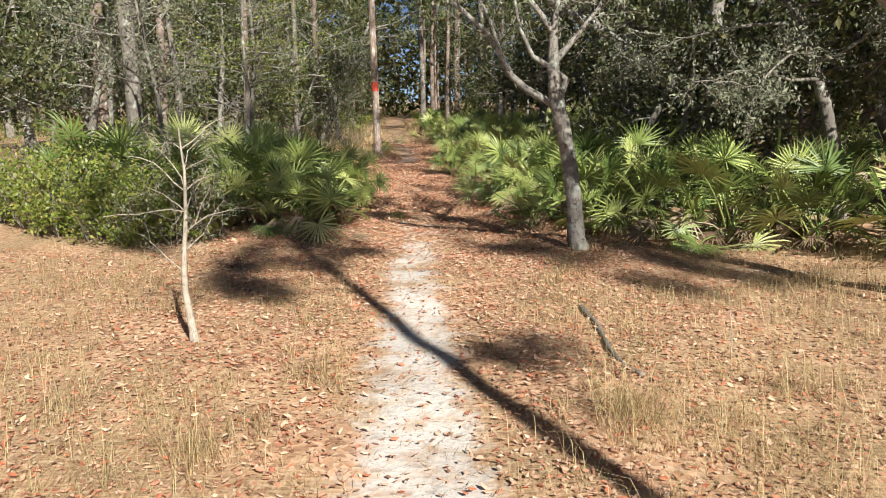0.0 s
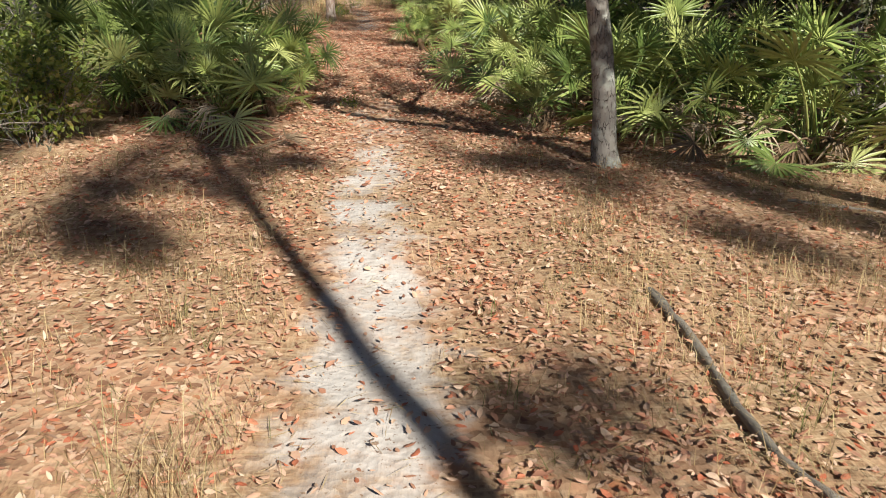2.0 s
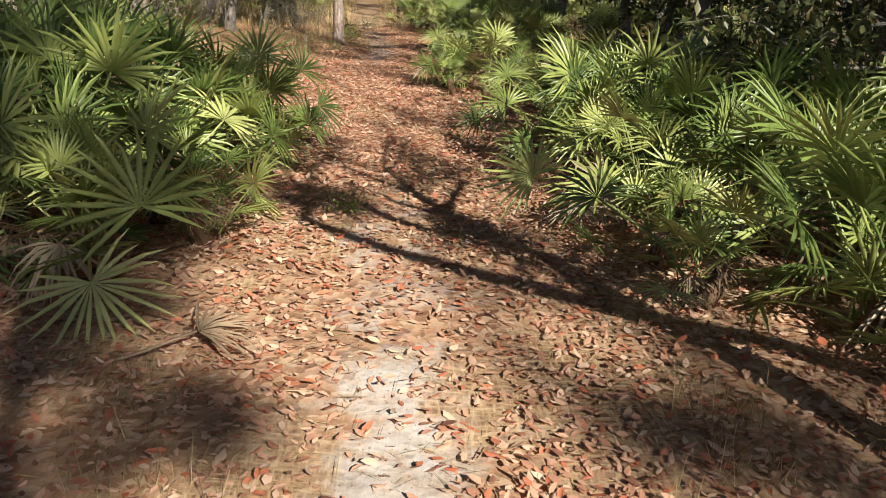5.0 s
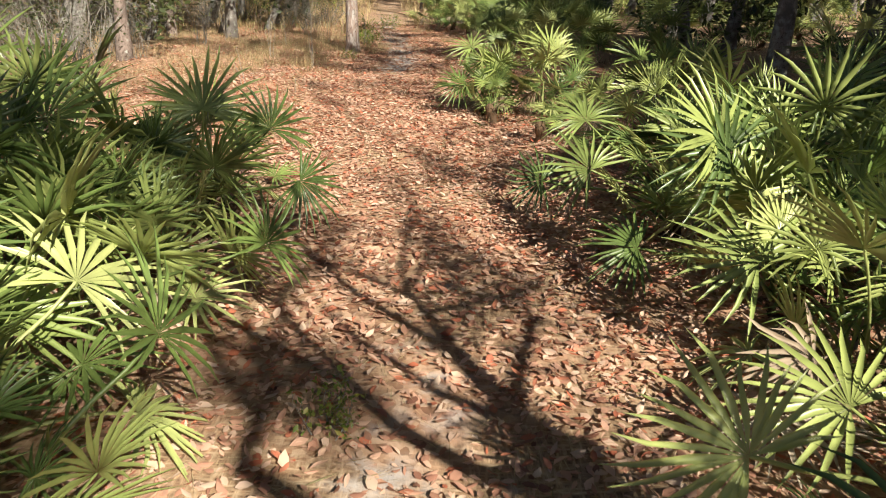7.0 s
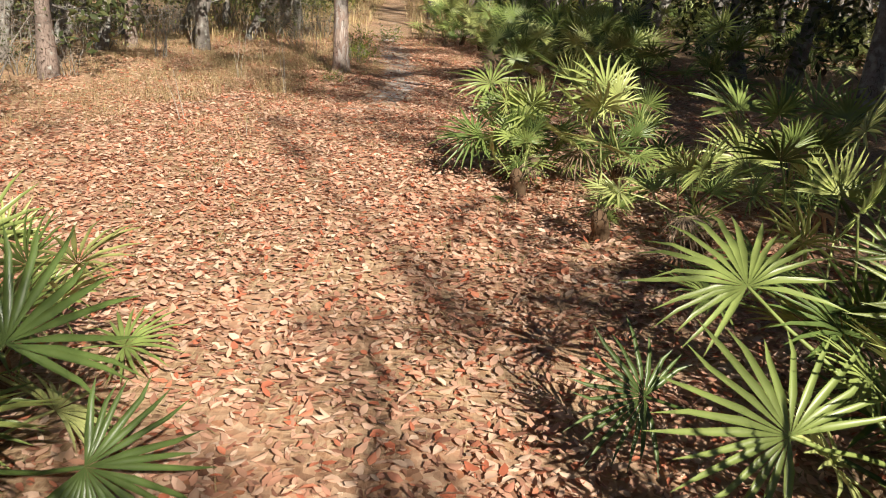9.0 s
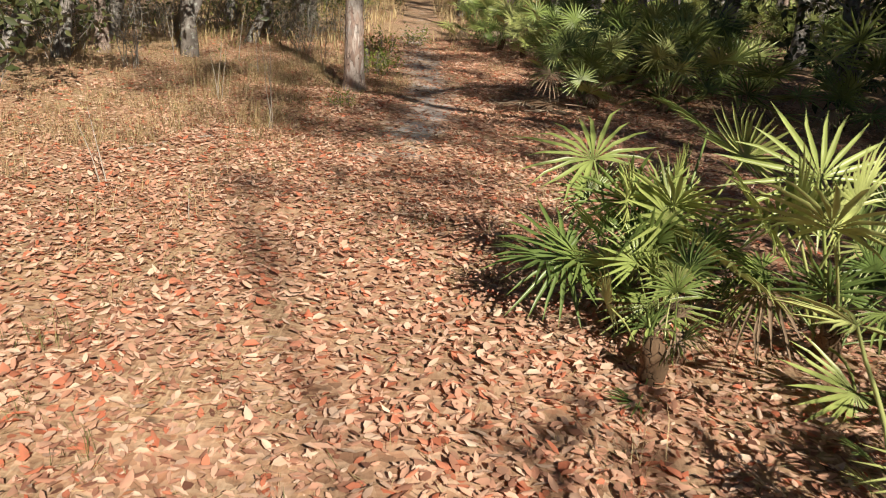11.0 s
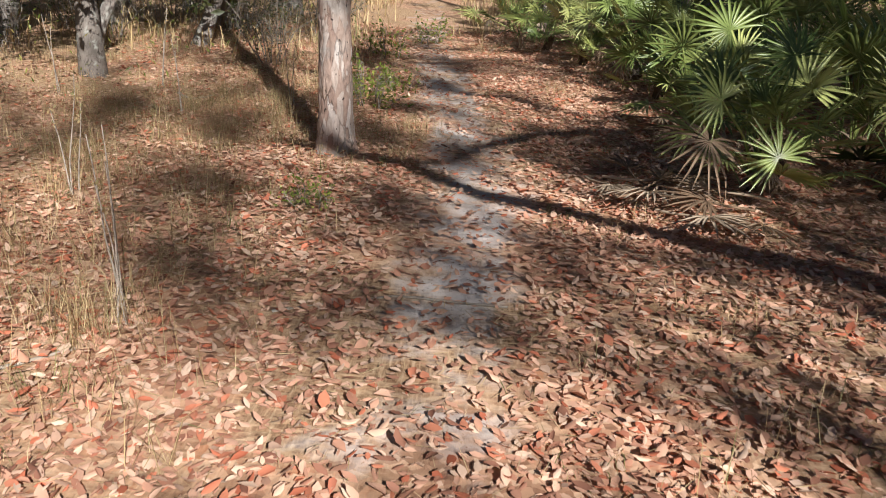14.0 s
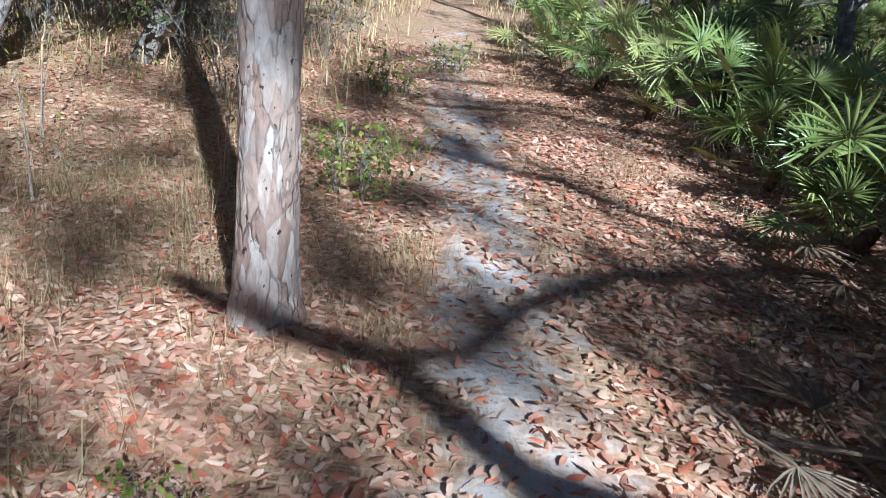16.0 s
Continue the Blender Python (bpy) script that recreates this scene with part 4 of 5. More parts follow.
def palmettos():
    rng = np.random.default_rng(80)
    fans = [frond_mesh(rng, int(rng.integers(16, 23)), rng.uniform(0.38, 0.5), st, dr, rng.uniform(190, 260), PALM)
            for dr, st in ((0.0, .8), (0.1, .75), (0.2, .8), (0.3, .6), (0.5, .7), (0.7, .65), (0.9, .55), (0.4, .5), (0.2, .45), (0.6, .4), (0.8, .5), (0.05, .6))]
    dead = [frond_mesh(rng, 15, 0.4, 0.4, 1.0, 150, PALM_DEAD, 1.2), frond_mesh(rng, 11, 0.36, 0.3, 0.9, 80, PALM_DEAD, 1.0), frond_mesh(rng, 13, 0.34, 0.2, 1.0, 120, PALM_DEAD, 0.5)]
    stems = []
    for _ in range(3):
        pts = wander(rng, (0, 0, -0.05), (rng.uniform(-.6, .6), rng.uniform(-.6, .6), 1), 0.3, 6, 0.15)
        stems.append(soft_shade(mesh_of("stem", *tube(pts, np.linspace(0.07, 0.04, 7), 10, 0.25, rng), FIBRE)))

    def palmetto(x, y, size, count, brown=1, rng=rng):
        root = new("palmetto")
        tagged(root, "green saw palmetto with fan leaves and dry fronds below" if brown else "green saw palmetto with stiff fan leaves", "palmetto", "palmettos")
        part("stem", stems[int(rng.integers(3))], root, "brown fibrous stem")
        turn = rng.uniform(0, 6.28)
        count = int(count * 1.4)
        for k in range(count):
            f = k / count
            turn += 2.4 + rng.normal(0, 0.3)
            ob = part("frond", fans[int(rng.integers(0, 5)) if f < 0.45 else int(rng.integers(2, 12))], root)
            tilt = -9 * (1 - f) + 27 * f + (22 if f > 0.75 else 0) + rng.normal(0, 8)          # inner leaves stand, outer ones lean out
            ob.matrix_local = pose(rng.normal(0, .06), rng.normal(0, .06), rng.uniform(0.02, 0.25), -tilt, rng.normal(0, 14), math.degrees(turn)) @ Matrix.Scale(size * rng.uniform(0.66, 1.1), 4)
        for k in range(brown):
            ob = part("frond", dead[int(rng.integers(3))], root, "dry brown hanging leaf")
            ob.matrix_local = pose(0, 0, 0.2, -rng.uniform(24, 50), rng.normal(0, 15), rng.uniform(0, 360)) @ Matrix.Scale(size * rng.uniform(0.75, 1.0), 4)
        root.matrix_world = place(x, y)
        return root

    front = [(1.9, 10.4, 1.0, 13), (2.6, 9.9, 1.0, 14), (3.35, 9.6, 1.15, 15), (4.15, 9.0, 1.15, 14), (4.9, 8.5, 1.05, 13), (2.4, 11.1, 1.15, 13), (3.3, 10.7, 1.2, 14), (4.3, 10.0, 1.2, 13), (5.6, 9.0, 1.2, 12), (5.0, 7.6, .9, 11)]
    bank = [(1.15, 10.7, .6, 10), (1.2, 11.5, .55, 10), (1.3, 12.5, .75, 12), (1.8, 11.7, 1.05, 13), (1.3, 13.3, .9, 13), (1.95, 12.9, 1.1, 13), (1.1, 14.5, .8, 13), (1.7, 14.1, 1.05, 13), (1.2, 15.4, .75, 11), (2.05, 15.2, 1.05, 12), (2.8, 12.2, 1.2, 13), (2.9, 13.9, 1.2, 12)]
    clump = [(0.35, 19.1, .72, 17), (0.15, 18.95, .6, 12), (0.6, 17.3, .3, 8), (1.1, 17.2, .6, 10), (1.0, 18.8, .85, 15), (2.1, 18.2, .95, 12), (1.7, 17.1, .8, 9), (0.2, 18.5, .5, 6)]
    edge = [(0.75, 25.4, .8, 12), (1.05, 26.4, .85, 12), (1.7, 25.5, .9, 12), (2.6, 25.2, 1.0, 12), (1.9, 26.7, 1.1, 12), (3.6, 25.0, 1.1, 12), (0.95, 27.8, .85, 12), (0.85, 29.1, .85, 12), (0.75, 30.4, .9, 12), (0.3, 31.4, .9, 12), (1.35, 30.9, 1, 12)]
    deep = [(-0.1, 32.6, .9, 12), (1.7, 28.4, 1.1, 12), (1.6, 29.8, 1.1, 12), (1.2, 32.3, 1.1, 11), (-0.4, 33.8, .95, 11), (2.7, 27.6, 1.1, 12), (2.6, 29.6, 1.1, 12), (-0.6, 35.2, 1, 11)]
    left = [(-1.85, 10.7, .85, 13), (-2.4, 11.0, .95, 14), (-1.8, 11.7, .95, 14), (-3.0, 11.5, 1.0, 13), (-2.5, 12.0, 1.1, 13), (-1.75, 12.6, .85, 13), (-2.3, 13.0, 1.1, 13), (-1.75, 13.5, .8, 12), (-1.75, 14.3, .75, 12),
            (-1.9, 15.1, .7, 11), (-2.5, 14.2, 1.0, 13), (-3.3, 12.7, 1.3, 13), (-3.3, 14.0, 1.2, 12), (-4.2, 12.1, 1.25, 13), (-4.2, 13.2, 1.35, 13), (-5.3, 12.8, 1.35, 13), (-6.2, 14, 1.1, 12), (-6.3, 18.0, 1.0, 12), (-1.45, 11.3, .55, 8)]
    plants = [palmetto(x, y, s, c, 3 if n % 3 else 2) for n, (x, y, s, c) in enumerate(front + bank + clump + edge + deep + left)]

    # the leaves that reach out over the path: where each fan's hub is, its blade length, and how dry it is
    fans_out = [(2.88, 9.5, .3, .3, 1), (2.39, 10.46, .89, .48, 0), (2.89, 9.98, .49, .45, 0), (3.78, 10.9, .95, .5, 0), (2.7, 9.34, .22, .35, 0), (2.12, 9.89, .35, .42, 0), (2.28, 9.4, .17, .32, 1), (1.18, 13.4, .56, .42, 0),
                (-1.45, 10.3, .5, .45, 0), (-2.15, 10.6, .76, .45, 0), (-2.9, 11.0, .7, .45, 0), (-1.6, 10.1, .22, .38, 0), (-1.76, 12.83, .69, .42, 0), (-1.47, 11.96, .6, .42, 0), (-1.15, 14.14, .39, .33, 0), (-1.65, 14.06, .79, .45, 0), (-1.06, 12.77, .47, .33, 0), (-1.12, 11.66, .57, .35, 0), (-1.31, 14.16, .68, .36, 0)]
    fans_mid = [(.38, 11.21, .52, .34, 0), (.66, 10.86, .5, .36, 0), (.63, 13.37, .3, .3, 0), (.93, 12.65, .49, .4, 0), (1.15, 12.84, .81, .45, 0), (.55, 14.33, .46, .38, 0), (.92, 13.16, .82, .42, 0), (.59, 14.86, .66, .38, 0), (1.03, 12.27, .26, .36, 1), (.34, 14.9, .25, .3, 0), (.9, 11.75, .35, .42, 0)]
    fans_far = [(.28, 18.87, .56, .34, 0), (-.02, 19.15, .73, .4, 0), (.53, 19.37, .85, .42, 0), (-.13, 18.89, .35, .36, 0), (.31, 18.94, .31, .36, 0), (.67, 17.9, .52, .34, 0), (.82, 18.73, .8, .42, 0),
                (.33, 24.95, .7, .3, 0), (.27, 24.85, .48, .3, 1), (.24, 30.55, .66, .4, 0), (1.26, 30.9, .72, .42, 0), (.77, 25.14, 0.95, .34, 0), (.63, 26.05, 1.0, .36, 0), (.3, 25.3, .44, .3, 0), (.59, 24.6, .46, .3, 0)]
    for x, y, z, reach, dry in fans_out + fans_mid + fans_far:
        root = min(plants, key=lambda o: (o.location.x - x) ** 2 + (o.location.y - y) ** 2)
        hub = np.array([x, y, z]) - np.array(root.location)
        base = np.array([0, 0, 0.08])
        out = np.array([hub[0], hub[1], 0.0])
        out /= np.linalg.norm(out) + 1e-6
        pts = np.array([base + (hub - base) * f + np.array([0, 0, 0.16 * math.sin(f * 3.0)]) * (1 - f) for f in np.linspace(0, 1, 6)])
        face = np.array([0.25, -0.62, 0.55]) + 0.45 * out + rng.normal(0, 0.16, 3)
        face /= np.linalg.norm(face)
        ahead = out * 0.7 + np.array([0, 0, 0.8 if z > 0.4 and not dry else 0.05]) + rng.normal(0, 0.12, 3)
        ahead -= face * ahead.dot(face)
        ahead /= np.linalg.norm(ahead)
        part("frond", frond_on(rng, "frond", pts, ahead, np.cross(ahead, face), int(rng.integers(17, 22)), reach, rng.uniform(220, 270), PALM_DEAD if dry else PALM, 0.4 * dry), root, "pale dry fan leaf" if dry else "")

    # the field beyond, under the oaks
    rng2 = np.random.default_rng(90)
    model = [palmetto(8.2, 12.5, 1.1, 8, 1), palmetto(6.0, 21.5, 1.1, 8, 1), palmetto(-9.0, 21.5, 1.0, 8, 1)]
    k = 0
    while k < 110:
        y = rng2.uniform(10.5, 62)
        x = rng2.uniform(-14, 16)
        m = float(middle(y))
        ok = (x > 3.4 and y < 24 and y > 9 + 0.2 * abs(x - 4)) or (x > 2.0 and 26 < y < 34) or (y >= 34 and x - m > 1.7) or (y > 46 and m - x > 2.2) or (x < -5 and 18 < y < 22)
        if ok and not (19.8 < y < 25.2 and x < 3.2):
            copy_thing(model[k % 3], place(x, y, rng2.uniform(0, 360), rng2.uniform(0.85, 1.2)))
            k += 1

    # dry leaves that have dropped
    flat = []
    for k in range(4):
        stalk = np.array([(0.05 * math.sin(k), -0.36, 0.015), (0.03, -0.24, 0.03), (0.0, -0.1, 0.05), (0.0, 0.0, 0.075)])
        flat.append(frond_on(rng, "fallen_frond", stalk, np.array([0, 0.99, 0.1]), np.array([1.0, 0, 0]), 15 + k, 0.31 + 0.03 * k, 120 + 22 * k, PALM_DEAD, 0.03 * k))
    pile = [(-0.2, 25.3, 200), (0.02, 25.02, 150), (0.3, 24.8, 100), (0.16, 25.35, 250), (0.42, 25.1, 60), (-0.05, 25.6, 20), (0.55, 24.5, 130), (0.24, 24.55, 220), (0.1, 25.2, 310), (0.35, 25.5, 280)]
    for n, (x, y, turn) in enumerate(pile + [(0.95, 16.85, 170), (0.55, 26.9, 120), (1.2, 16.6, 60), (-1.15, 10.0, 300), (0.85, 12.1, 190), (0.6, 27.6, 240), (2.5, 9.1, 150)]):
        ob = tagged(new("fallen_frond", flat[n % 4]), "dry tan palmetto frond lying on the leaf litter", "frond", "fallen fronds")
        ob.matrix_world = pose(x, y, float(bumps(x, y)) + 0.012 + 0.018 * (n % 3), rng.normal(0, 5), rng.normal(0, 7), turn) @ Matrix.Scale(rng.uniform(0.85, 1.15), 4)


palmettos()


# ---------------------------------------------------------------- shrubs
def shrub(rng, kind, r, h, stems_n, leafmat, per, leaf, label, bare=False):
    root = new(kind)
    tagged(root, label, "bush", "bushes")
    pieces, ends = [], []
    for _ in range(stems_n):
        a, b = rng.uniform(0, 6.28), rng.uniform(0.1, 0.9)
        t = wander(rng, (0.1 * math.cos(a), 0.1 * math.sin(a), -0.04), (b * r * math.cos(a), b * r * math.sin(a), h * 0.8), h * rng.uniform(0.7, 1.15), 6, 0.16)
        pieces.append(tube(t, np.linspace(0.008, 0.002, 7), 4))
        for k in range(2, 7):
            for _ in range(2):
                u = wander(rng, t[k], rng.normal(0, 1, 3) + np.array([0, 0, 0.3]), h * 0.3, 3, 0.25)
                pieces.append(tube(u, np.linspace(0.003, 0.0012, 4), 3))
                ends += [u[-1], u[-2]]
    tagged(part("branching", mesh_of("branching", *join(pieces), TWIG), root), kind="stuff")
    if not bare:
        tagged(part("foliage", mesh_of("foliage", *leaf_sprays(rng, ends, per, leaf, 0.09, 0.5), leafmat), root), kind="stuff")
    return root


def shrubs():
    rng = np.random.default_rng(100)
    green = [shrub(rng, "bush", 0.6, 0.85, 14, SHRUBLEAF, 7, 0.062, "low glossy yellow-green bush at the clearing's edge") for _ in range(2)]
    spots = [(-3.3, 10.0, 1), (-3.9, 10.1, 0.9), (-4.5, 10.4, 1), (-5.1, 10.8, 1.05), (-5.8, 11.4, 1.1), (-6.6, 11.8, 1.2), (-4.3, 11.2, 1.2), (-5.4, 12.0, 1.3), (-7.2, 13, 1.3), (-6.6, 14.6, 1.2)]
    for n, (x, y, s) in enumerate(spots):
        copy_thing(green[n % 2], place(x, y, rng.uniform(0, 360), s))
    green[0].matrix_world, green[1].matrix_world = place(-3.7, 10.7), place(-4.9, 11.3, 60)
    grey = shrub(rng, "bramble", 0.6, 1.1, 11, OAKLEAF, 2, 0.04, "grey twiggy bramble at the edge of the woods")
    dry = shrub(rng, "dead_shrub", 0.5, 1.0, 8, GREYLEAF, 0, 0.03, "bare dry grey shrub at the edge of the woods", bare=True)
    for n in range(40):
        y = rng.uniform(19, 34)
        x = rng.uniform(-10, -3.2) if y > 25 else rng.uniform(-11, -5.6 + (y - 19) * 0.15)
        copy_thing((grey, dry)[n % 2], place(x, y, rng.uniform(0, 360), rng.uniform(0.7, 1.3)))
    grey.matrix_world, dry.matrix_world = place(-6.0, 23.5), place(-5.2, 26.5)
    small = shrub(rng, "seedling", 0.3, 0.35, 6, SHRUBLEAF, 2, 0.05, "small leafy green seedling beside the path")
    for x, y, s in ((-2.05, 27.7, 1.0), (-1.9, 28.6, 0.8), (-2.3, 31, 1.2), (-1.9, 33, 1.2), (-2.0, 24.6, .6), (-0.72, 12.15, .55)):
        copy_thing(small, place(x, y, rng.uniform(0, 360), s))
    small.matrix_world = place(-2.2, 28.2)


shrubs()


# ---------------------------------------------------------------- litter and grass
def scatter(n, x0, x1, y0, y1, rng):
    return rng.uniform(x0, x1, n), rng.uniform(y0, y1, n)


def litter():
    rng = np.random.default_rng(110)
    x, y = scatter(450000, -6.0, 5.0, 1.6, 35, rng)
    d = np.abs(x - middle(y))
    p = np.interp(y, [1, 5, 9, 10, 13, 17, 25, 29, 35], [0.5, 0.6, 0.7, 0.7, 0.8, 1, 1, 0.8, 0.5]) * np.interp(d, [0, 1.8, 3.0, 5], [1, 0.9, 0.42, 0.1])
    keep = rng.uniform(0, 1, len(x)) < p * np.clip(1 - 1.1 * worn(x, y), 0.2, 1)
    keep &= ~((y > 9.6) & (y < 16) & (d > 2.6))
    x, y = x[keep], y[keep]
    n = len(x)
    z = bumps(x, y) + rng.uniform(0.0, 0.026, n)
    L = (0.022 + 0.055 * rng.beta(1.6, 1.5, n)) * np.interp(y, [1, 7.5, 11], [0.72, 0.8, 1])
    v, f = leaves(np.stack([x, y, z], -1), L, L * rng.uniform(0.3, 0.68, n), rng.uniform(0, 6.28, n), rng.normal(0, 0.2, n), rng.normal(0, 0.25, n), rng.uniform(-0.25, 0.35, n), rng.normal(0.05, 0.1, n))
    tagged(new("leaf_litter", mesh_of("leaf_litter", v, f, LITTER)), "tan and rust dry oak leaves strewn over the ground", "leaves", kind="stuff")


def tufts(tx, ty, k, low, high, rng, loose=0.05):
    x = np.repeat(tx, k) + rng.normal(0, loose, len(tx) * k)
    y = np.repeat(ty, k) + rng.normal(0, loose, len(tx) * k)
    tall = np.repeat(rng.uniform(0.5, 1.1, len(tx)), k)
    n = len(x)
    return blades(np.stack([x, y, bumps(x, y) - 0.01], -1), tall * rng.uniform(low, high, n), rng.uniform(0.0016, 0.0034, n), rng.uniform(0, 6.28, n), rng.uniform(0.3, 1.8, n))


def grass():
    rng = np.random.default_rng(120)
    tx, ty = scatter(15000, -7, 6, 1.5, 33, rng)
    d = np.abs(tx - middle(ty))
    patch = 0.5 + 0.5 * np.sin(1.7 * tx + 0.9 * ty) * np.sin(1.1 * ty - 1.3 * tx + 2)
    p = np.interp(ty, [1, 8.5, 9.6, 10.2, 18, 20, 26, 33], [0.75, 0.6, 0.35, 0.0, 0.02, 0.12, 0.18, 0.2]) * np.clip((d - 0.3) / 0.8, 0, 1) * (0.3 + patch)
    p = np.where((ty > 19.5) & (tx < -1.9), p * 3, p)
    keep = (rng.uniform(0, 1, len(tx)) < p) & ~((ty > 9.6) & (ty < 33) & (tx > 0.6))
    pieces = [tufts(tx[keep], ty[keep], 18, 0.07, 0.27, rng, 0.075)]
    # taller stands by the start and under the pines
    hx, hy = [], []
    for cx, cy, r, n in ((1.0, 4.15, .2, 26), (1.5, 3.9, .3, 18), (-1.25, 3.7, .3, 20), (-0.8, 4.9, .25, 10), (2.2, 4.6, .4, 18), (-2.6, 4.4, .5, 16), (-2.5, 22.9, .4, 14), (-3.2, 23.6, .6, 22), (-2.8, 26.8, .5, 20), (-3.6, 25.2, .6, 18), (2.9, 6.0, .5, 12), (-4.2, 21.8, .6, 18), (3.5, 7.3, .4, 26), (-3.4, 22.0, .5, 20), (-2.9, 24.6, .5, 18), (-3.1, 28.2, .6, 24)):
        hx.append(rng.normal(cx, r * 0.6, n))
        hy.append(rng.normal(cy, r * 0.6, n))
    pieces.append(tufts(np.concatenate(hx), np.concatenate(hy), 14, 0.25, 0.5, rng))
    # low golden patches about the blazed pine
    gold = [(rng.normal(cx, r, n), rng.normal(cy, r, n)) for cx, cy, r, n in ((-3.4, 27.1, .45, 70), (-2.9, 26.3, .3, 40), (-2.65, 27.7, .35, 40), (-1.72, 26.6, .18, 24), (-4.2, 26.9, .4, 40), (-1.65, 25.9, .12, 8), (-3.6, 24.9, .3, 16))]
    pieces.append(tufts(np.concatenate([g[0] for g in gold]), np.concatenate([g[1] for g in gold]), 20, 0.08, 0.26, rng, 0.06))
    tagged(new("dry_grass", mesh_of("dry_grass", *join(pieces), STRAW)), "thin tufts of tan dry grass", "grass", kind="stuff")
    fx, fy = scatter(5200, -9, 5, 30, 66, rng)
    ok = (np.abs(fx - middle(fy)) > 0.7) & ((fx < -1) | (fy > 36))
    n = int(ok.sum()) * 3
    x, y = np.repeat(fx[ok], 3) + rng.normal(0, .12, n), np.repeat(fy[ok], 3) + rng.normal(0, .12, n)
    v, f = blades(np.stack([x, y, bumps(x, y) - 0.02], -1), rng.uniform(0.15, 0.5, n), rng.uniform(0.008, 0.02, n), rng.uniform(0, 6.28, n), rng.uniform(0.2, 1.2, n))
    tagged(new("far_grass", mesh_of("far_grass", v, f, STRAW)), "golden dry grass in the far opening", "grass", kind="stuff")
    # thinner grass away from the path, on both sides of the clearing
    wx, wy = scatter(9000, -16, 16, -14, 30, rng)
    ok = (np.abs(wx) > 6.3) | (wy < 1.2)
    ok &= np.abs(wx - middle(wy)) > 0.6
    n = int(ok.sum()) * 4
    x, y = np.repeat(wx[ok], 4) + rng.normal(0, .1, n), np.repeat(wy[ok], 4) + rng.normal(0, .1, n)
    v, f = blades(np.stack([x, y, bumps(x, y) - 0.02], -1), rng.uniform(0.1, 0.4, n), rng.uniform(0.004, 0.01, n), rng.uniform(0, 6.28, n), rng.uniform(0.2, 1.2, n))
    tagged(new("outer_grass", mesh_of("outer_grass", v, f, STRAW)), "dry grass under the pines around the clearing", "grass", kind="stuff")
    gx, gy = scatter(260, -4, 3, 5, 33, rng)
    ok = (np.abs(gx - middle(gy)) > 0.45) & ~((gy > 9.8) & (gy < 16)) & ~((gx > 0.4) & (gy > 16))
    tagged(new("green_grass", mesh_of("green_grass", *tufts(gx[ok], gy[ok], 16, 0.08, 0.22, rng), GREENGRASS)), "sparse green grass blades among dry leaves", "grass", kind="stuff")
    # straw and twigs lying flat
    x, y = scatter(26000, -5, 3.6, 1.8, 33, rng)
    n = len(x)
    L = rng.uniform(0.06, 0.2, n)
    v, f = leaves(np.stack([x, y, bumps(x, y) + 0.012 + rng.uniform(0, 0.015, n)], -1), L, rng.uniform(0.002, 0.004, n), rng.uniform(0, 6.28, n), rng.normal(0, 0.06, n), rng.normal(0, 0.3, n), simple=True)
    tagged(new("pine_straw", mesh_of("pine_straw", v, f, STRAW)), "fallen pine needles and straw on the ground", "straw", kind="stuff")


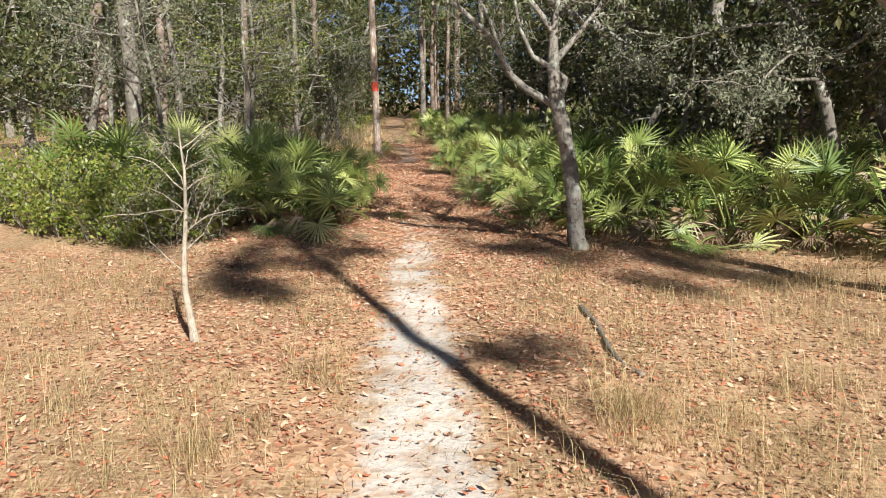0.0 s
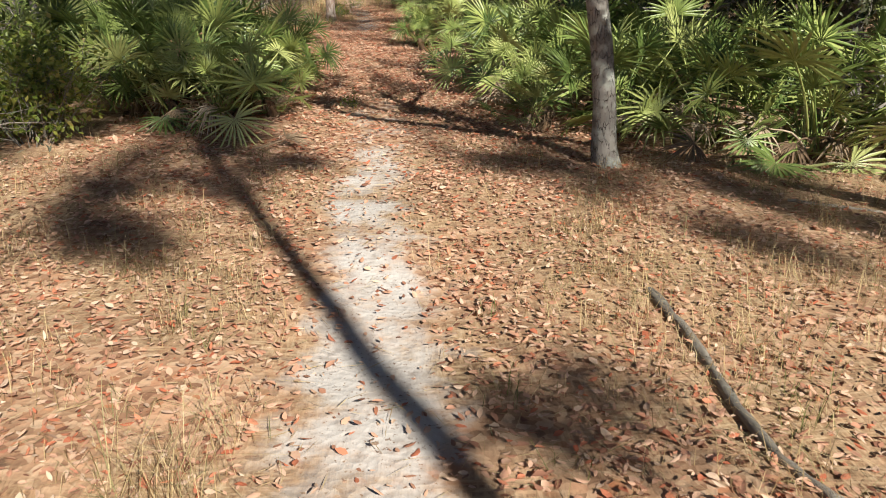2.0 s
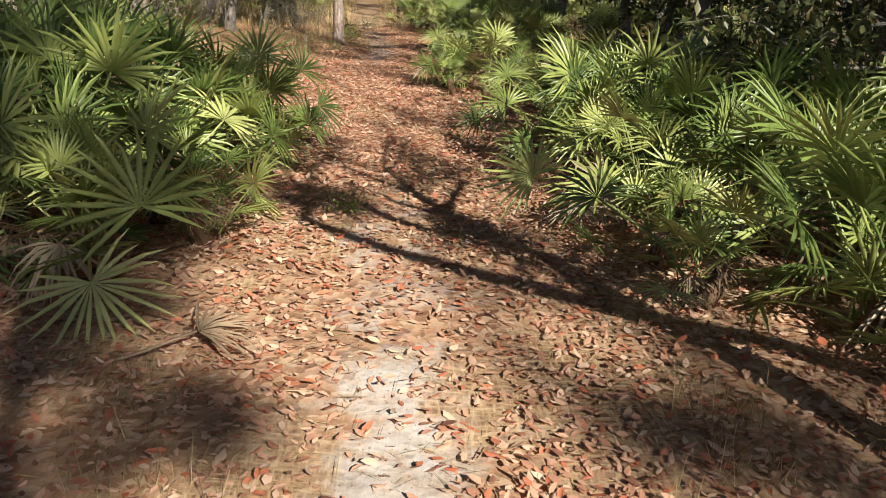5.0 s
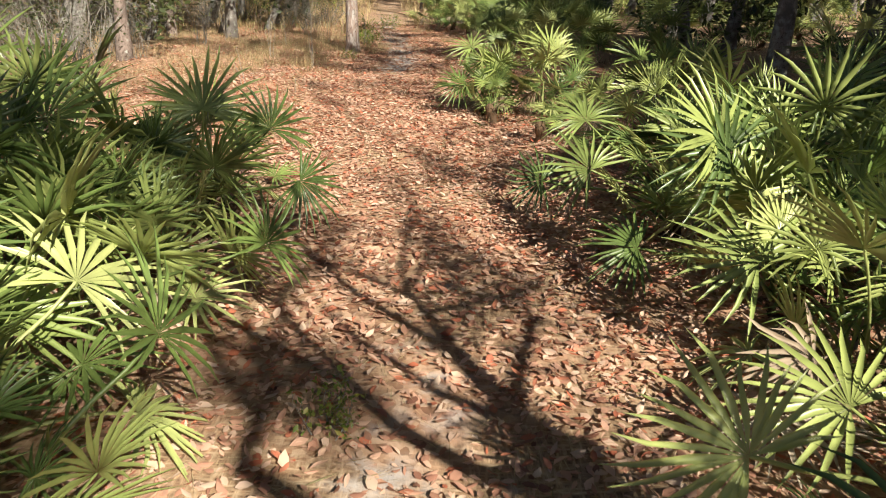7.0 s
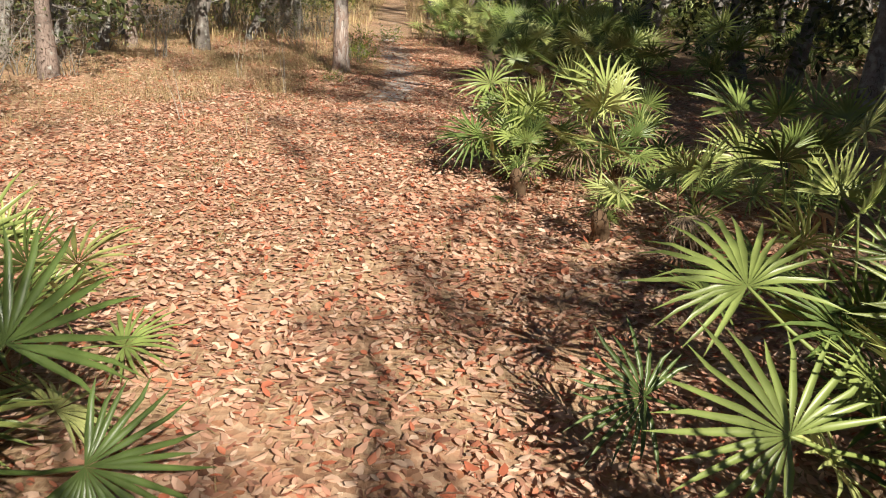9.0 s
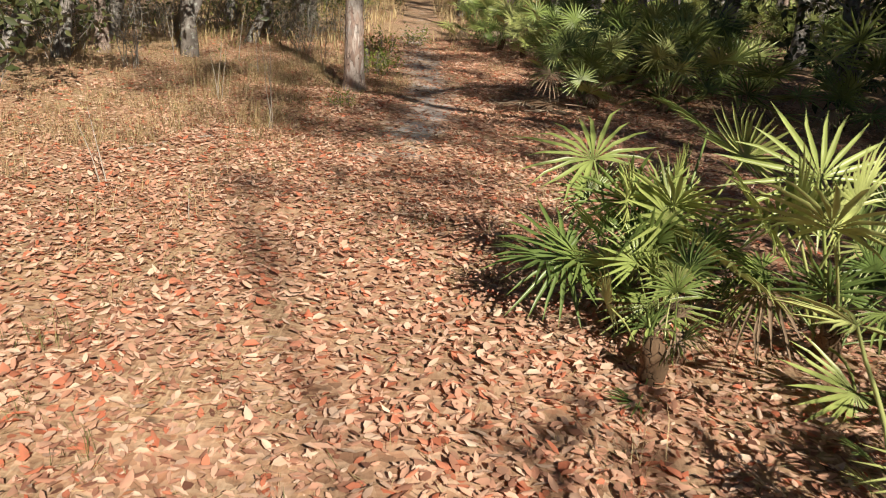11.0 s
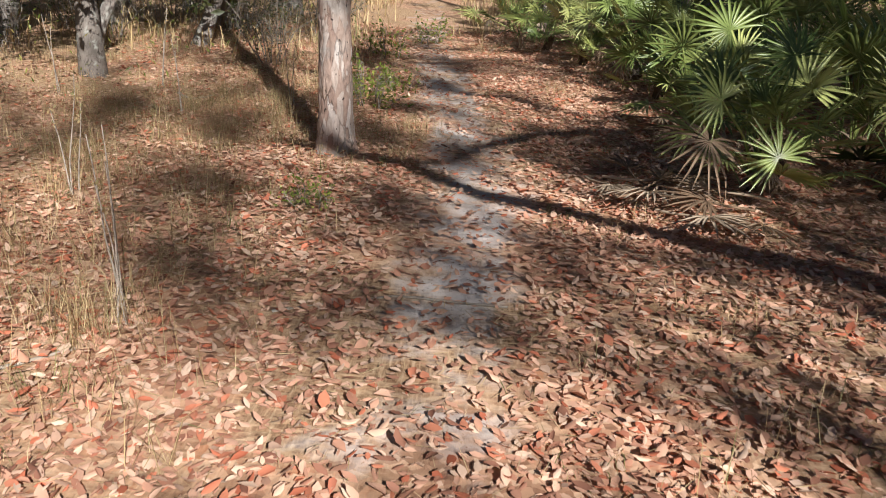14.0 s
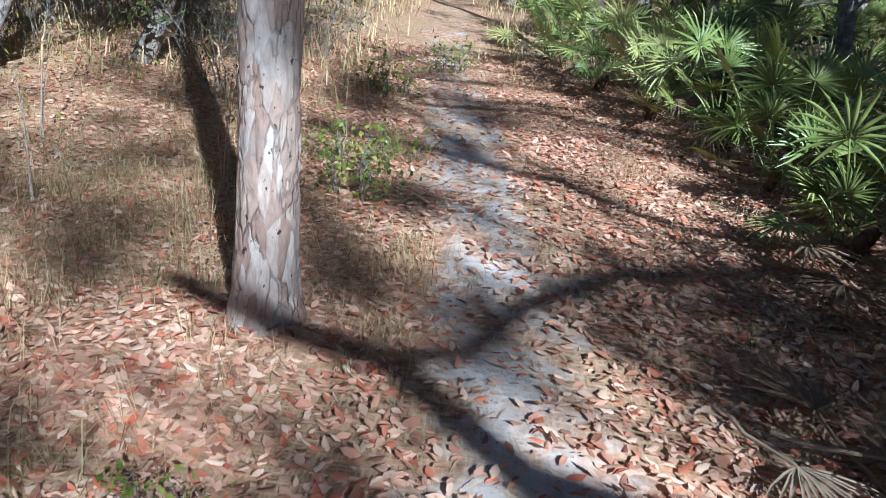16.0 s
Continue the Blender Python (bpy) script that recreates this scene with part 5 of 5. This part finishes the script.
def stalks():
    """Tall dead weed stems standing in the grass."""
    rng = np.random.default_rng(130)
    for x, y, h, n, lean in ((-3.0, 20.7, 0.62, 2, 0.3), (-2.43, 22.95, 0.85, 4, 0.06), (-3.55, 26.8, 0.75, 2, 0.1), (-4.15, 28.0, 0.8, 2, 0.08), (-5.0, 27.6, 0.7, 2, 0.15), (-2.75, 27.4, .6, 3, 0.1), (-2.2, 20.0, 0.25, 1, 0.2), (0.45, 22.3, 0.32, 1, 0.05), (1.9, 5.2, .5, 1, .05), (-3.4, 24.6, .7, 3, .15)):
        root = tagged(new("dead_stalk"), "thin pale dead weed stalk standing in dry grass", "weed", "dead stalks")
        for k in range(n):
            a = rng.uniform(0, 6.28)
            line = wander(rng, (0.02 * math.cos(a), 0.02 * math.sin(a), -0.03), (lean * math.cos(a + k * 2.5), lean * math.sin(a + k * 2.5), 1), h * rng.uniform(0.75, 1.1), 6, 0.05)
            part("stem", mesh_of("stem", *tube(line, np.linspace(0.0055, 0.002, 7), 5), PALEBARK), root)
            if rng.uniform() < 0.6:
                tagged(part("seed_head", mesh_of("seed_head", *leaf_sprays(rng, [line[-1], line[-2]], 9, 0.03, 0.035, 0.4), STRAW), root), kind="stuff")
        root.matrix_world = place(x, y)
    for pts, r, label in ((((1.11, 6.55), (1.17, 6.1), (1.14, 5.6), (1.15, 5.15), (1.22, 4.85)), 0.024, "rotten mossy fallen branch half sunk in the litter"),
                          (((-3.35, 21.6), (-2.9, 22.3), (-2.5, 22.7)), 0.008, "thin pale fallen twig lying in dry grass"),
                          (((-3.9, 27.7), (-3.7, 27.5), (-3.55, 27.75), (-3.4, 27.6)), 0.014, "bent bleached dead twig lying in grass"),
                          (((2.6, 8.3), (3.1, 8.0), (3.7, 7.9)), 0.012, "dry grey fallen twig on the litter"),
                          (((-1.9, 23.2), (-1.4, 23.5), (-0.9, 23.45)), 0.007, "dry grey fallen twig on the litter"),
                          (((0.4, 16.5), (0.8, 16.7), (1.3, 16.65)), 0.01, "dry grey fallen twig on the litter")):
        P = np.array([(x, y, float(bumps(x, y)) + r * 0.45) for x, y in pts])
        t = np.linspace(0, 1, 22)
        F = np.stack([np.interp(t, np.linspace(0, 1, len(P)), P[:, c]) for c in range(3)], -1)
        F[:, 2] += rng.normal(0, r * 0.12, 22)
        ob = new("fallen_branch", soft_shade(mesh_of("fallen_branch", *tube(F, r * np.linspace(1, 0.75, 22), 9, 0.3, rng), TWIG if r > 0.02 else PALEBARK)))
        tagged(ob, label, "branch", "fallen branches")


def far_woods():
    """The massed foliage and undergrowth of the woods, too far off to count."""
    rng = np.random.default_rng(140)
    c = []
    while len(c) < 3800:
        y = rng.uniform(58, 150)
        x = rng.uniform(-0.75, 0.75) * y
        z = rng.uniform(0.5, 26) if y > 85 else rng.uniform(7, 24)
        if abs(x - float(middle(min(y, 75)))) > 2.6 or z > 5:
            c.append((x, y, z))
    for _ in range(1800):
        y = rng.uniform(78, 140)
        c.append((rng.uniform(-0.75, 0.75) * y, y, rng.uniform(0.3, 9)))
    tagged(new("far_woods", mesh_of("far_woods", *leaf_sprays(rng, c, 20, 0.8, 2.2, 0.5), FARLEAF)), "dim grey-green foliage of the far woods", "woods", kind="stuff")
    x, y = scatter(60000, -34, 34, 27, 84, rng)
    d = np.abs(x - middle(y))
    keep = (d > np.interp(y, [20, 30, 40, 80], [4.2, 2.4, 1.8, 1.6])) & ~((y < 36) & (x > 0))
    x, y = x[keep], y[keep]
    n = len(x)
    L = rng.uniform(0.5, 1.2, n) * np.interp(y, [27, 40, 84], [0.07, 0.18, 0.4])
    v, f = leaves(np.stack([x, y, bumps(x, y) + rng.uniform(0, 0.6, n) * rng.uniform(0, 1, n)], -1), L, L * 0.22, rng.uniform(0, 6.28, n), rng.uniform(0.1, 1.2, n), rng.normal(0, 0.6, n), simple=True)
    tagged(new("undergrowth", mesh_of("undergrowth", v, f, SHRUBLEAF)), "low green and brown undergrowth on the woodland floor", "undergrowth", kind="stuff")


stalks()
far_woods()
litter()
grass()
